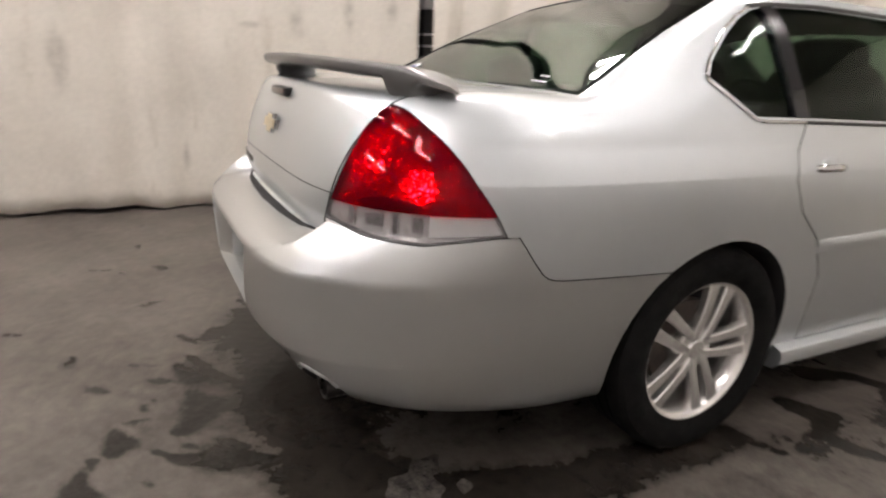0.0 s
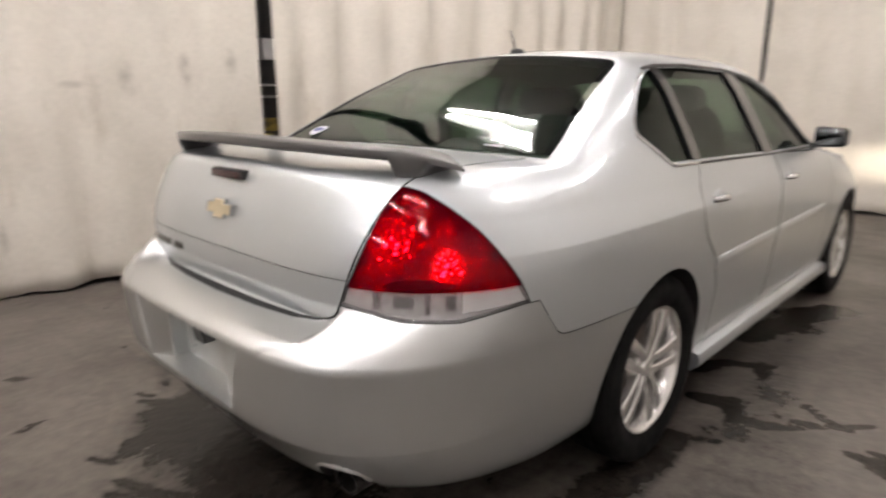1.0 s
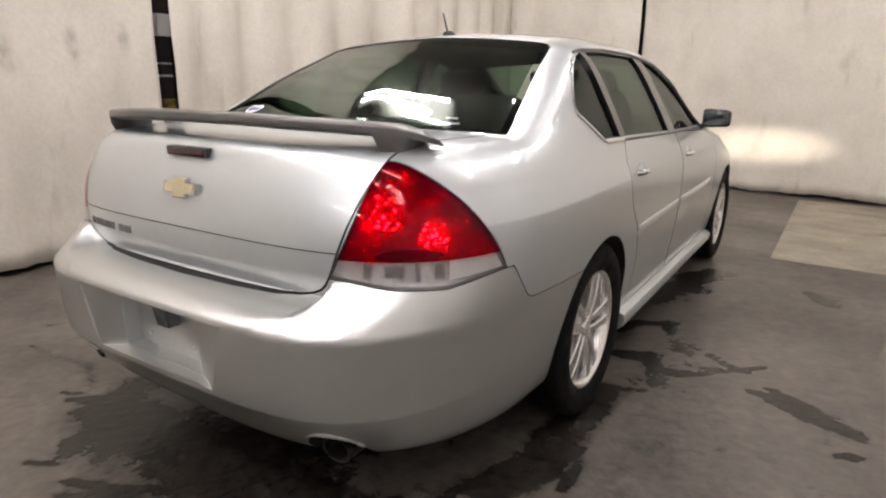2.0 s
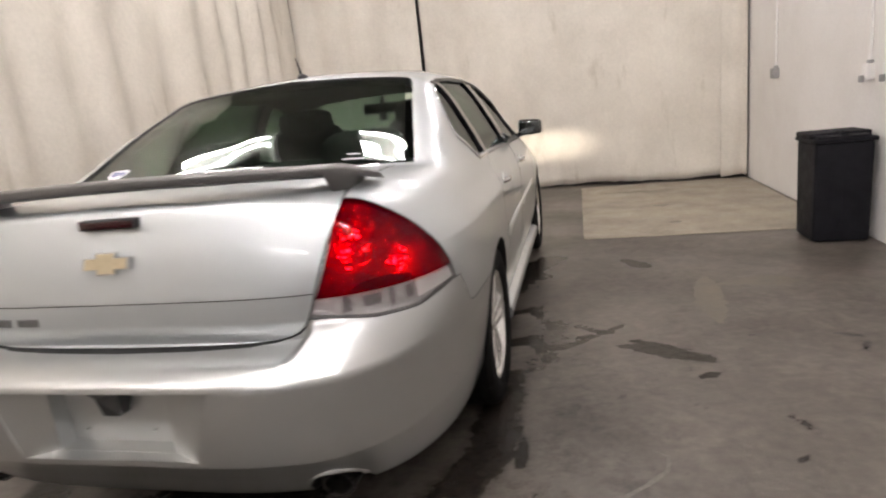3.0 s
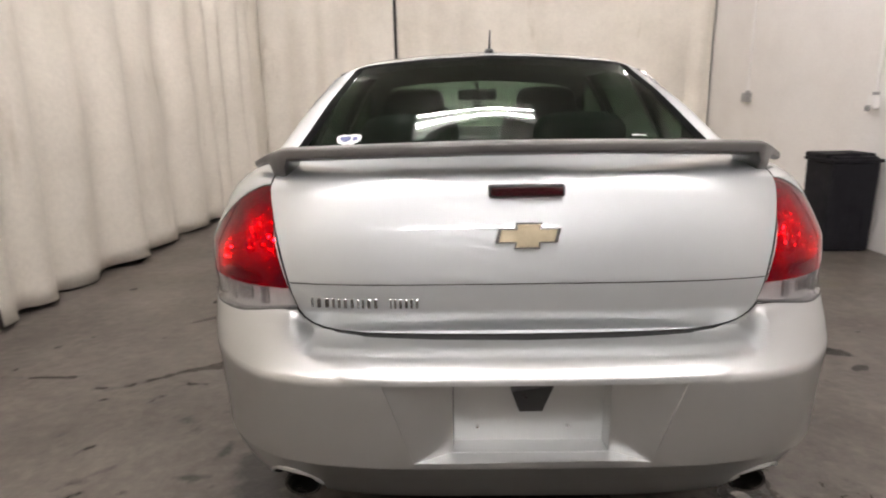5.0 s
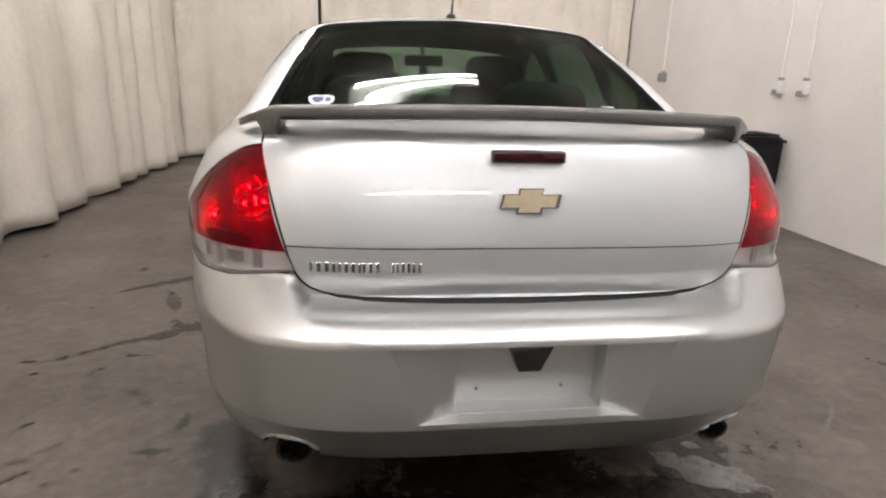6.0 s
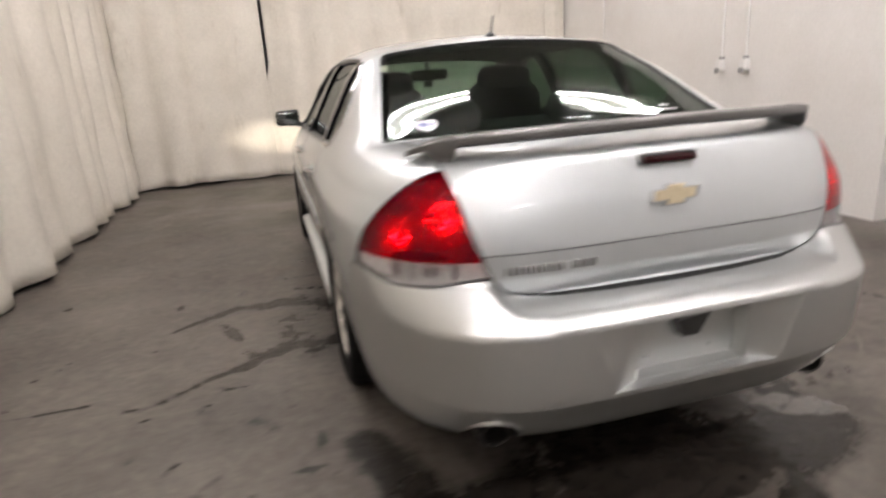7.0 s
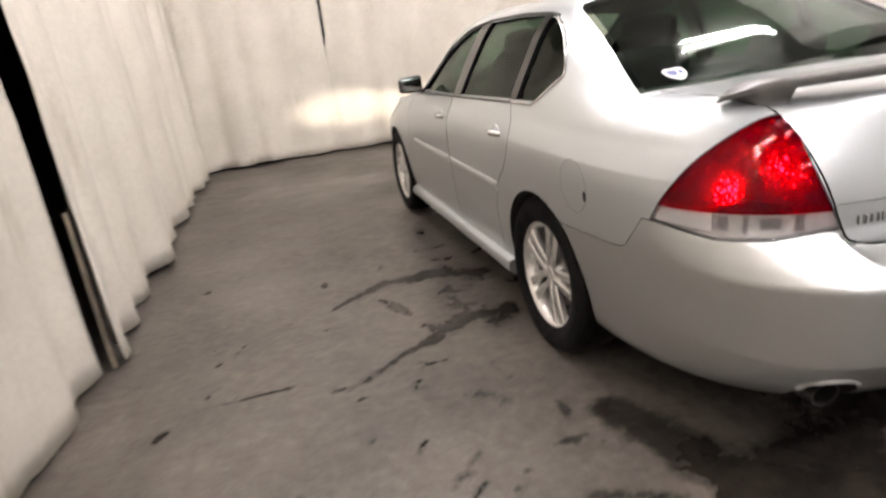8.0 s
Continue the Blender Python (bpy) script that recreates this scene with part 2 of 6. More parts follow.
def floor_material():
    """Concrete darkened by a floor mask: wet marks, and shade painted under the car."""
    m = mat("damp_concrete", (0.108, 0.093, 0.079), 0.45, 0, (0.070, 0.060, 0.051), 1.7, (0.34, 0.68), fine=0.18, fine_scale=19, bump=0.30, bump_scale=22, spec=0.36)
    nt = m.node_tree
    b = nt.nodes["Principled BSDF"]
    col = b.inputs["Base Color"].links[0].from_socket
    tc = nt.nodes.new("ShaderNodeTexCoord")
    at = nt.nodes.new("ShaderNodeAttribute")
    at.attribute_name = "wet_shade"
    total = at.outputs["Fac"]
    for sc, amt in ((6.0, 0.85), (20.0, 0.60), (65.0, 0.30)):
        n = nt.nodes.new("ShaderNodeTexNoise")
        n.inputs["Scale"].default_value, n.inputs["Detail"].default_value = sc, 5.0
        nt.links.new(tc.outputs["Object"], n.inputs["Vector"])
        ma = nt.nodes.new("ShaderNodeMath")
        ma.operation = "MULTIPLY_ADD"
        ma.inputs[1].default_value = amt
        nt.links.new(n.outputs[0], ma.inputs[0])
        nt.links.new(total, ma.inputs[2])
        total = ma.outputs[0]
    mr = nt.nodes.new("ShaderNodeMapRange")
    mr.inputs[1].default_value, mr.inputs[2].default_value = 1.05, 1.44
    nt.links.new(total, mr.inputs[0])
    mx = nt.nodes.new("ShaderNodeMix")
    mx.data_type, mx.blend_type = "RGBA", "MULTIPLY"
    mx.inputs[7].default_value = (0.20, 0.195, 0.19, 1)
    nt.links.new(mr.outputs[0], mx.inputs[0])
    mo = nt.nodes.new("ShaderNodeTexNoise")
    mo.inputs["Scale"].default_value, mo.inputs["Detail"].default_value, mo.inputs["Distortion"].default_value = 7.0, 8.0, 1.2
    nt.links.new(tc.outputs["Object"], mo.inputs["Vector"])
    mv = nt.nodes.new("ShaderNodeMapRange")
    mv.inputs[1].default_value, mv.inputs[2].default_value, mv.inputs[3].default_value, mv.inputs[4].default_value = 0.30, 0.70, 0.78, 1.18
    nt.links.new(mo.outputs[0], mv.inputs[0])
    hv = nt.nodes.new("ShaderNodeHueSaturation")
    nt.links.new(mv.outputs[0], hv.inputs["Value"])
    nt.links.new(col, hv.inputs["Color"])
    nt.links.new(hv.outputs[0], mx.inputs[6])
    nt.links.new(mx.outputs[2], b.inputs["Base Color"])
    rn = nt.nodes.new("ShaderNodeTexNoise")
    rn.inputs["Scale"].default_value, rn.inputs["Detail"].default_value = 0.8, 6.0
    nt.links.new(tc.outputs["Object"], rn.inputs["Vector"])
    r1 = nt.nodes.new("ShaderNodeMapRange")
    r1.inputs[1].default_value, r1.inputs[2].default_value, r1.inputs[3].default_value, r1.inputs[4].default_value = 0.35, 0.65, 0.34, 0.62
    nt.links.new(rn.outputs[0], r1.inputs[0])
    r2 = nt.nodes.new("ShaderNodeMapRange")
    r2.inputs[3].default_value, r2.inputs[4].default_value = 1.0, 0.50
    nt.links.new(mr.outputs[0], r2.inputs[0])
    mu = nt.nodes.new("ShaderNodeMath")
    mu.operation = "MULTIPLY"
    nt.links.new(r1.outputs[0], mu.inputs[0])
    nt.links.new(r2.outputs[0], mu.inputs[1])
    nt.links.new(mu.outputs[0], b.inputs["Roughness"])
    sp = nt.nodes.new("ShaderNodeMapRange")
    sp.inputs[3].default_value, sp.inputs[4].default_value = 0.40, 0.22
    nt.links.new(mr.outputs[0], sp.inputs[0])
    nt.links.new(sp.outputs[0], b.inputs["Specular IOR Level"])
    return m


CONCRETE = floor_material()
PALEC = mat("pale_concrete", (0.31, 0.272, 0.212), 0.55, 0, (0.20, 0.174, 0.136), 2.2, (0.4, 0.75), fine=0.18, fine_scale=30, bump=0.3, bump_scale=40, rough_var=0.15)
WET = mat("wet_film", (0.030, 0.027, 0.024), 0.16, 0, (0.048, 0.043, 0.038), 7.0, fine=0.2, fine_scale=40, bump=0.15, bump_scale=30, rough_var=0.1)
SCRATCH = mat("pale_scratch", (0.135, 0.12, 0.105), 0.6, 0, (0.095, 0.084, 0.072), 30.0, (0.35, 0.65), fine=0.2, bump=0.2)
PUDDLE = mat("water_film", (0.10, 0.09, 0.08), 0.10, 0, (0.05, 0.045, 0.04), 24.0, (0.4, 0.6), fine=0.3, fine_scale=60, bump=0.7, bump_scale=45, rough_var=0.1, spec=0.9)
YELLOWP = mat("worn_yellow_paint", (0.120, 0.103, 0.074), 0.5, 0, (0.090, 0.080, 0.066), 6.0, (0.3, 0.7), fine=0.2, bump=0.2)
POSTBLK = mat("post_black", (0.02, 0.02, 0.022), 0.5, 0.1, (0.04, 0.035, 0.03), 9.0)
POSTYEL = mat("post_yellow", (0.40, 0.29, 0.06), 0.55, 0, (0.035, 0.03, 0.025), 11.0, (0.46, 0.60), fine=0.2)
WOODW = mat("worn_batten", (0.30, 0.25, 0.19), 0.7, 0, (0.16, 0.13, 0.10), 12.0, bump=0.2)
BINP = mat("bin_black_plastic", (0.007, 0.007, 0.009), 0.6, 0, (0.012, 0.012, 0.015), 7.0, bump=0.2, bump_scale=50, rough_var=0.1, spec=0.12)
GREYBOX = mat("grey_steel_box", (0.33, 0.325, 0.32), 0.45, 0.3, (0.25, 0.25, 0.25), 20.0)
WHITEPL = mat("white_plastic", (0.78, 0.77, 0.75), 0.4)


# ---------------------------------------------------------------- mesh helpers
def mesh_of(name, verts, faces, material=None, smooth=False):
    me = bpy.data.meshes.new(name)
    me.from_pydata([tuple(v) for v in verts], [], faces)
    me.validate()
    if material:
        me.materials.append(material)
    if smooth:
        me.shade_smooth()
    return me


def thing(name, label, category, group="", kind="", at=(0, 0, 0)):
    ob = new(name)
    ob.location = at
    return tagged(ob, label, category, group, kind)


def part_me(name, me, parent, label=""):
    ob = new(name, me)
    if parent:
        ob.parent = parent
    if label:
        ob["label"] = label
    return ob


def part(name, bm, material, parent, label="", smooth=True, angle=35):
    bmesh.ops.recalc_face_normals(bm, faces=bm.faces)
    me = bpy.data.meshes.new(name)
    bm.to_mesh(me)
    bm.free()
    for m in (material if isinstance(material, (list, tuple)) else [material]):
        me.materials.append(m)
    if smooth:
        me.shade_smooth()
        me.set_sharp_from_angle(angle=radians(angle))
    return part_me(name, me, parent, label)


def box(bm, lo, hi, bevel=0.0, seg=2, m=None):
    r = bmesh.ops.create_cube(bm, size=1)
    vs = r["verts"]
    size = [hi[i] - lo[i] for i in range(3)]
    mid = [(hi[i] + lo[i]) / 2 for i in range(3)]
    for v in vs:
        v.co = Vector([v.co[i] * size[i] + mid[i] for i in range(3)])
    if bevel:
        es = {e for v in vs for e in v.link_edges}
        r = bmesh.ops.bevel(bm, geom=list(es), offset=bevel, segments=seg, affect="EDGES", profile=0.6)
        vs = list({v for f in r["faces"] for v in f.verts} | {v for v in vs if v.is_valid})
    if m is not None:
        bmesh.ops.transform(bm, matrix=m, verts=[v for v in vs if v.is_valid])
    return vs


def rod(bm, a, b, r1, r2=None, seg=16):
    a, b = Vector(a), Vector(b)
    d = b - a
    m = Matrix.Translation((a + b) / 2) @ d.to_track_quat("Z", "Y").to_matrix().to_4x4()
    return bmesh.ops.create_cone(bm, cap_ends=True, segments=seg, radius1=r1, radius2=r1 if r2 is None else r2, depth=d.length, matrix=m)["verts"]


def lathe(bm, profile, m, seg=48):
    """Turns (radius, height) points round the local z axis."""
    rings = []
    for r, h in profile:
        rings.append([bm.verts.new(m @ Vector((r * math.cos(2 * math.pi * k / seg), r * math.sin(2 * math.pi * k / seg), h))) for k in range(seg)])
    for a, b in zip(rings, rings[1:]):
        for k in range(seg):
            bm.faces.new((a[k], a[(k + 1) % seg], b[(k + 1) % seg], b[k]))
    return rings


def prism(poly, axes, lo, hi):
    """A closed prism mesh: poly in the plane of axes[0], axes[1], drawn out along axes[2] from lo to hi."""
    a, b, c = (Vector(v) for v in axes)
    bm = bmesh.new()
    p = [bm.verts.new(a * u + b * v + c * lo) for u, v in poly]
    q = [bm.verts.new(a * u + b * v + c * hi) for u, v in poly]
    bm.faces.new(p)
    bm.faces.new(q[::-1])
    n = len(p)
    for k in range(n):
        bm.faces.new((p[k], q[k], q[(k + 1) % n], p[(k + 1) % n]))
    bmesh.ops.recalc_face_normals(bm, faces=bm.faces)
    me = bpy.data.meshes.new("prism")
    bm.to_mesh(me)
    bm.free()
    return me


def ring_prism(outer, inner, axes, lo, hi):
    """A closed frame between two outlines of as many points."""
    a, b, c = (Vector(v) for v in axes)
    bm = bmesh.new()
    n = len(outer)
    q = [[bm.verts.new(a * u + b * v + c * h) for u, v in poly] for poly, h in ((outer, lo), (outer, hi), (inner, hi), (inner, lo))]
    for r, t in zip(q, q[1:] + q[:1]):
        for k in range(n):
            bm.faces.new((r[k], r[(k + 1) % n], t[(k + 1) % n], t[k]))
    bmesh.ops.recalc_face_normals(bm, faces=bm.faces)
    me = bpy.data.meshes.new("ring")
    bm.to_mesh(me)
    bm.free()
    return me


def grown(poly, d):
    """The polygon moved outwards by d (inwards where negative)."""
    n = len(poly)
    area = sum(poly[k][0] * poly[(k + 1) % n][1] - poly[(k + 1) % n][0] * poly[k][1] for k in range(n))
    s = 1 if area > 0 else -1
    out = []
    for k in range(n):
        p0, p1, p2 = (Vector(poly[(k + j) % n]) for j in (-1, 0, 1))
        e1, e2 = (p1 - p0).normalized(), (p2 - p1).normalized()
        n1, n2 = Vector((e1.y, -e1.x)) * s, Vector((e2.y, -e2.x)) * s
        nn = (n1 + n2)
        nn = nn / max(0.35, nn.length_squared / 2)
        out.append(tuple(p1 + nn * d))
    return out


def smooth_poly(pts, k=3):
    """Rounds a polygon by cutting its corners."""
    for _ in range(k):
        out = []
        for i in range(len(pts)):
            a, b = Vector(pts[i]), Vector(pts[(i + 1) % len(pts)])
            out += [tuple(a * 0.8 + b * 0.2), tuple(a * 0.2 + b * 0.8)]
        pts = out
    return pts


def carve(me, cutter, op, cut_mat=None):
    """Boolean of two meshes; both inputs stay as they are."""
    a = bpy.data.objects.new("a", me)
    b = bpy.data.objects.new("b", cutter)
    scene.collection.objects.link(a)
    scene.collection.objects.link(b)
    cutter.materials.clear()
    cutter.materials.append(cut_mat or me.materials[0])
    md = a.modifiers.new("cut", "BOOLEAN")
    md.object, md.operation, md.solver, md.material_mode = b, op, "EXACT", "TRANSFER"
    bpy.context.view_layer.update()
    dg = bpy.context.evaluated_depsgraph_get()
    res = bpy.data.meshes.new_from_object(a.evaluated_get(dg))
    bpy.data.objects.remove(a)
    bpy.data.objects.remove(b)
    return res


def finish(me, angle=30):
    me.shade_smooth()
    me.set_sharp_from_angle(angle=radians(angle))
    return me


# ---------------------------------------------------------------- the setting
def slab(name, lo, hi, material, label, category, bevel=0.0):
    bm = bmesh.new()
    box(bm, lo, hi, bevel)
    ob = part(name, bm, material, None, smooth=False)
    return tagged(ob, label, category, kind="structure")


slab("floor_patch", (1.27, 4.22, 0.0), (3.38, 7.36, 0.004), PALEC, "pale worn concrete patch in the floor", "floor")
slab("ceiling", (-4.4, -9.0, CEIL), (6.0, 9.2, CEIL + 0.15), CEILM, "dark unpainted roof deck with hanging tube lights", "ceiling")
# black backing walls, added so the gaps between the curtains stay dark
slab("wall_west", (-4.55, -9.0, 0), (-4.4, 9.2, CEIL), POSTBLK, "dark wall behind the hanging curtains", "wall")
slab("wall_north", (-4.55, 9.2, 0), (6.15, 9.35, CEIL), POSTBLK, "dark wall behind the front curtain", "wall")
# added end wall out of view, kept dim to darken the bumper's reflections
slab("wall_south", (-4.55, -9.15, 0), (6.15, -9.0, CEIL), DIMWALL, "plain pale end wall of the hall", "wall")
slab("wall_east", (3.42, 2.14, 0), (3.95, 9.2, CEIL), WALLP, "white painted smooth wall beside the bin", "wall")
slab("wall_east_recess", (4.10, -9.0, 0), (4.25, 2.14, CEIL), BLOCKP, "white painted block wall in the recess", "wall")


def curtain(name, a, b, label, seed, z0=0.03, fold=0.075, pitch=0.33, flare=0.10, side=1, lap=0.0):
    """A hanging tarp from plan point a to plan point b, with folds that widen towards the hem."""
    rnd = random.Random(seed)
    a, b = Vector((*a, 0)), Vector((*b, 0))
    d = b - a
    L = d.length
    d.normalize()
    nrm = Vector((d.y, -d.x, 0)) * side
    nu, nv = max(8, int(L / 0.028)), 34
    ph = [rnd.uniform(0, 6.28) for _ in range(8)]
    bm = bmesh.new()
    rows = []
    k = 2 * math.pi / pitch
    for j in range(nv + 1):
        v = j / nv
        w = 1 - v
        row = []
        for i in range(nu + 1):
            u = L * i / nu
            warp = u + 0.30 * pitch * math.sin(u * 0.9 / pitch + ph[1]) + 0.22 * noise.noise(Vector((u * 1.1, v * 0.5, seed)))
            amp = 0.45 + 0.75 * (0.5 + 0.5 * noise.noise(Vector((u * 0.75, v * 0.35, seed + 7))) * 1.6)
            amp *= 0.75 + 0.45 * w
            s = math.sin(k * warp + ph[0])
            s = 1.0 - 2.0 * abs(0.5 - 0.5 * s) ** 1.35      # rounded bellies, tighter valleys
            s2 = math.sin(k * 0.37 * u + ph[2] + 0.6 * v)
            off = fold * amp * (0.6 * s + 0.45 * s2)
            off += flare * max(0.0, w - 0.75) ** 1.6 * (0.5 + s) + 0.035 * noise.noise(Vector((u * 2.2, v * 5, seed)))
            off += 0.012 * noise.noise(Vector((u * 7, v * 14, seed)))
            hem = 0.014 * s2 + 0.022 * noise.noise(Vector((u * 2.4, seed, 1.0))) + 0.010 * noise.noise(Vector((u * 11, seed, 4.0)))
            z = (z0 + hem) * w + CEIL * v
            low = min(1.0, max(0.0, (1.55 - z) / 0.35))
            u -= lap * low * max(0.0, 1 - u / 0.6) ** 2
            row.append(bm.verts.new(a + d * u + nrm * off + Vector((0, 0, max(0.006, z)))))
        rows.append(row)
    for r, q in zip(rows, rows[1:]):
        for i in range(nu):
            bm.faces.new((r[i], r[i + 1], q[i + 1], q[i]))
    ob = part(name, bm, CURTAIN, None, angle=80)
    sol = ob.modifiers.new("thickness", "SOLIDIFY")
    sol.thickness = 0.004
    return tagged(ob, label, "curtain", "hanging tarp curtains", "structure")


curtain("curtain_west_near", (-3.16, -9.0), (-2.965, 1.91), "cream tarp curtain with smudges hanging beside the car", 3, fold=0.055, pitch=0.52)
curtain("curtain_west_far", (-2.93, 2.015), (-2.88, 7.72), "cream tarp curtain hanging in soft folds to the floor", 8, fold=0.095, pitch=0.58)
curtain("curtain_north_left", (-2.88, 7.72), (-0.965, 7.92), "cream tarp curtain with a creased hem behind the car", 15, fold=0.055, pitch=0.5)
curtain("curtain_north_right", (-0.925, 7.93), (3.14, 7.42), "cream tarp curtain hanging in shallow folds", 21, fold=0.038, pitch=0.58, lap=0.16)
curtain("curtain_north_end", (3.08, 7.36), (3.39, 7.33), "narrow tan end of the tarp curtain by the wall", 29, fold=0.03, pitch=0.2)

# ---------------------------------------------------------------- the car's body shape
STY = np.array([0.05, 0.40, 0.665, 1.00, 1.39, 1.90, 2.40, 2.80, 3.20, 3.60, 4.10, 4.60, 5.00])
# half sections from sill to roof: each column is one line along the car
SX = {
    "floor": [0.74] * 13,
    "sill": [0.852, 0.853, 0.853, 0.855, 0.85, 0.85, 0.85, 0.85, 0.85, 0.85, 0.85, 0.83, 0.80],
    "low": [0.887, 0.889, 0.893, 0.89, 0.887, 0.884, 0.884, 0.884, 0.886, 0.892, 0.89, 0.87, 0.84],
    "mid": [0.902, 0.908, 0.913, 0.915, 0.913, 0.91, 0.91, 0.91, 0.91, 0.912, 0.91, 0.89, 0.86],
    "crease": [0.908, 0.914, 0.919, 0.921, 0.92, 0.918, 0.917, 0.917, 0.916, 0.912, 0.905, 0.885, 0.85],
    "upper": [0.900, 0.901, 0.903, 0.906, 0.905, 0.899, 0.9, 0.9, 0.898, 0.89, 0.875, 0.85, 0.8],
    "belt": [0.874, 0.873, 0.867, 0.862, 0.858, 0.856, 0.858, 0.858, 0.855, 0.84, 0.81, 0.77, 0.72],
    "pillar": [0.822, 0.812, 0.802, 0.798, 0.784, 0.775, 0.772, 0.770, 0.775, 0.755, 0.70, 0.66, 0.60],
    "rail": [0.715, 0.718, 0.720, 0.712, 0.652, 0.630, 0.625, 0.632, 0.68, 0.69, 0.56, 0.50, 0.45],
    "quarter": [0.38, 0.40, 0.41, 0.41, 0.37, 0.36, 0.36, 0.37, 0.40, 0.42, 0.32, 0.28, 0.25],
}
SZ = {
    "floor": [0.305, 0.265, 0.240, 0.23, 0.22, 0.22, 0.22, 0.22, 0.22, 0.22, 0.22, 0.22, 0.24],
    "sill": [0.308, 0.272, 0.250, 0.245, 0.24, 0.235, 0.235, 0.235, 0.235, 0.24, 0.24, 0.24, 0.26],
    "low": [0.415, 0.415, 0.415, 0.415, 0.41, 0.40, 0.40, 0.40, 0.40, 0.40, 0.40, 0.40, 0.40],
    "mid": [0.60, 0.60, 0.60, 0.60, 0.60, 0.60, 0.60, 0.60, 0.60, 0.59, 0.58, 0.56, 0.54],
    "crease": [0.845, 0.85, 0.855, 0.858, 0.855, 0.85, 0.845, 0.84, 0.83, 0.81, 0.77, 0.71, 0.65],
    "upper": [0.945, 0.952, 0.957, 0.96, 0.958, 0.952, 0.945, 0.938, 0.925, 0.9, 0.85, 0.78, 0.7],
    "belt": [1.022, 1.038, 1.052, 1.062, 1.064, 1.054, 1.044, 1.034, 1.02, 0.99, 0.93, 0.85, 0.74],
    "pillar": [1.085, 1.097, 1.118, 1.168, 1.215, 1.225, 1.222, 1.20, 1.11, 1.03, 0.97, 0.885, 0.765],
    "rail": [1.114, 1.125, 1.135, 1.269, 1.430, 1.467, 1.468, 1.420, 1.225, 1.055, 0.995, 0.91, 0.78],
    "quarter": [1.12, 1.134, 1.15, 1.294, 1.469, 1.514, 1.515, 1.466, 1.265, 1.078, 1.02, 0.93, 0.795],
    "centre": [1.123, 1.137, 1.154, 1.308, 1.487, 1.531, 1.533, 1.482, 1.282, 1.088, 1.03, 0.94, 0.8],
}

# three more stations: two at the foot of the rear window, one at its head
for at_, vals in ((0.69, {"pillar": 1.114, "rail": 1.126, "quarter": 1.136, "centre": 1.1405}), (0.715, {"pillar": 1.118, "rail": 1.137, "quarter": 1.148, "centre": 1.1535}), (1.30, {"pillar": 1.210, "rail": 1.395, "quarter": 1.432, "centre": 1.4485})):
    k = int(np.searchsorted(STY, at_))
    f = float((at_ - STY[k - 1]) / (STY[k] - STY[k - 1]))
    STY = np.insert(STY, k, at_)
    for table in (SX, SZ):
        for key_, row_ in table.items():
            row_.insert(k, vals[key_] if table is SZ and key_ in vals else row_[k - 1] + (row_[k] - row_[k - 1]) * f)
for name_, foot in (("pillar", 1.112), ("rail", 1.122), ("quarter", 1.133), ("centre", 1.138)):
    SZ[name_][2] = foot
LINES = ["floor", "sill", "low", "mid", "crease", "upper", "belt", "pillar", "rail", "quarter"]
# rear face: how far back the middle reaches at each height
RZ = np.array([0.20, 0.28, 0.33, 0.405, 0.436, 0.450, 0.462, 0.56, 0.650, 0.674, 0.681, 0.686, 0.692, 0.708, 0.714, 0.719, 0.724, 0.730, 0.738, 0.775, 0.80, 0.86, 0.90, 0.975, 1.05, 1.085, 1.104, 1.116, 1.13, 1.6])
RY = np.array([0.10, 0.035, -0.006, -0.054, -0.080, -0.090, -0.094, -0.102, -0.105, -0.104, -0.102, -0.098, -0.092, -0.070, -0.060, -0.044, 0.000, 0.045, 0.060, 0.047, 0.041, 0.043, 0.050, 0.068, 0.094, 0.107, 0.116, 0.126, 0.150, 0.150])
# the same near the corners, where the bumper slopes up to the lamps
CZ = np.array([0.20, 0.28, 0.33, 0.405, 0.436, 0.450, 0.462, 0.56, 0.645, 0.668, 0.677, 0.684, 0.692, 0.718, 0.745, 0.775, 0.790, 0.86, 0.90, 0.975, 1.05, 1.085, 1.104, 1.116, 1.13, 1.6])
CY = np.array([0.10, 0.035, -0.006, -0.054, -0.080, -0.090, -0.094, -0.102, -0.105, -0.104, -0.101, -0.095, -0.087, -0.059, -0.025, 0.014, 0.036, 0.043, 0.050, 0.068, 0.094, 0.107, 0.116, 0.126, 0.150, 0.150])
# edge of the gutter that runs under the trunk lid and up round its corner
GUTZ, GUTX = (0.68, 0.700, 0.712, 0.730, 0.765, 0.80), (0.43, 0.470, 0.505, 0.540, 0.568, 0.578)
FZ = np.array([0.20, 0.40, 0.60, 0.75, 0.85, 1.00, 1.6])
FY = np.array([4.82, 4.93, 4.95, 4.92, 4.82, 4.60, 4.60])


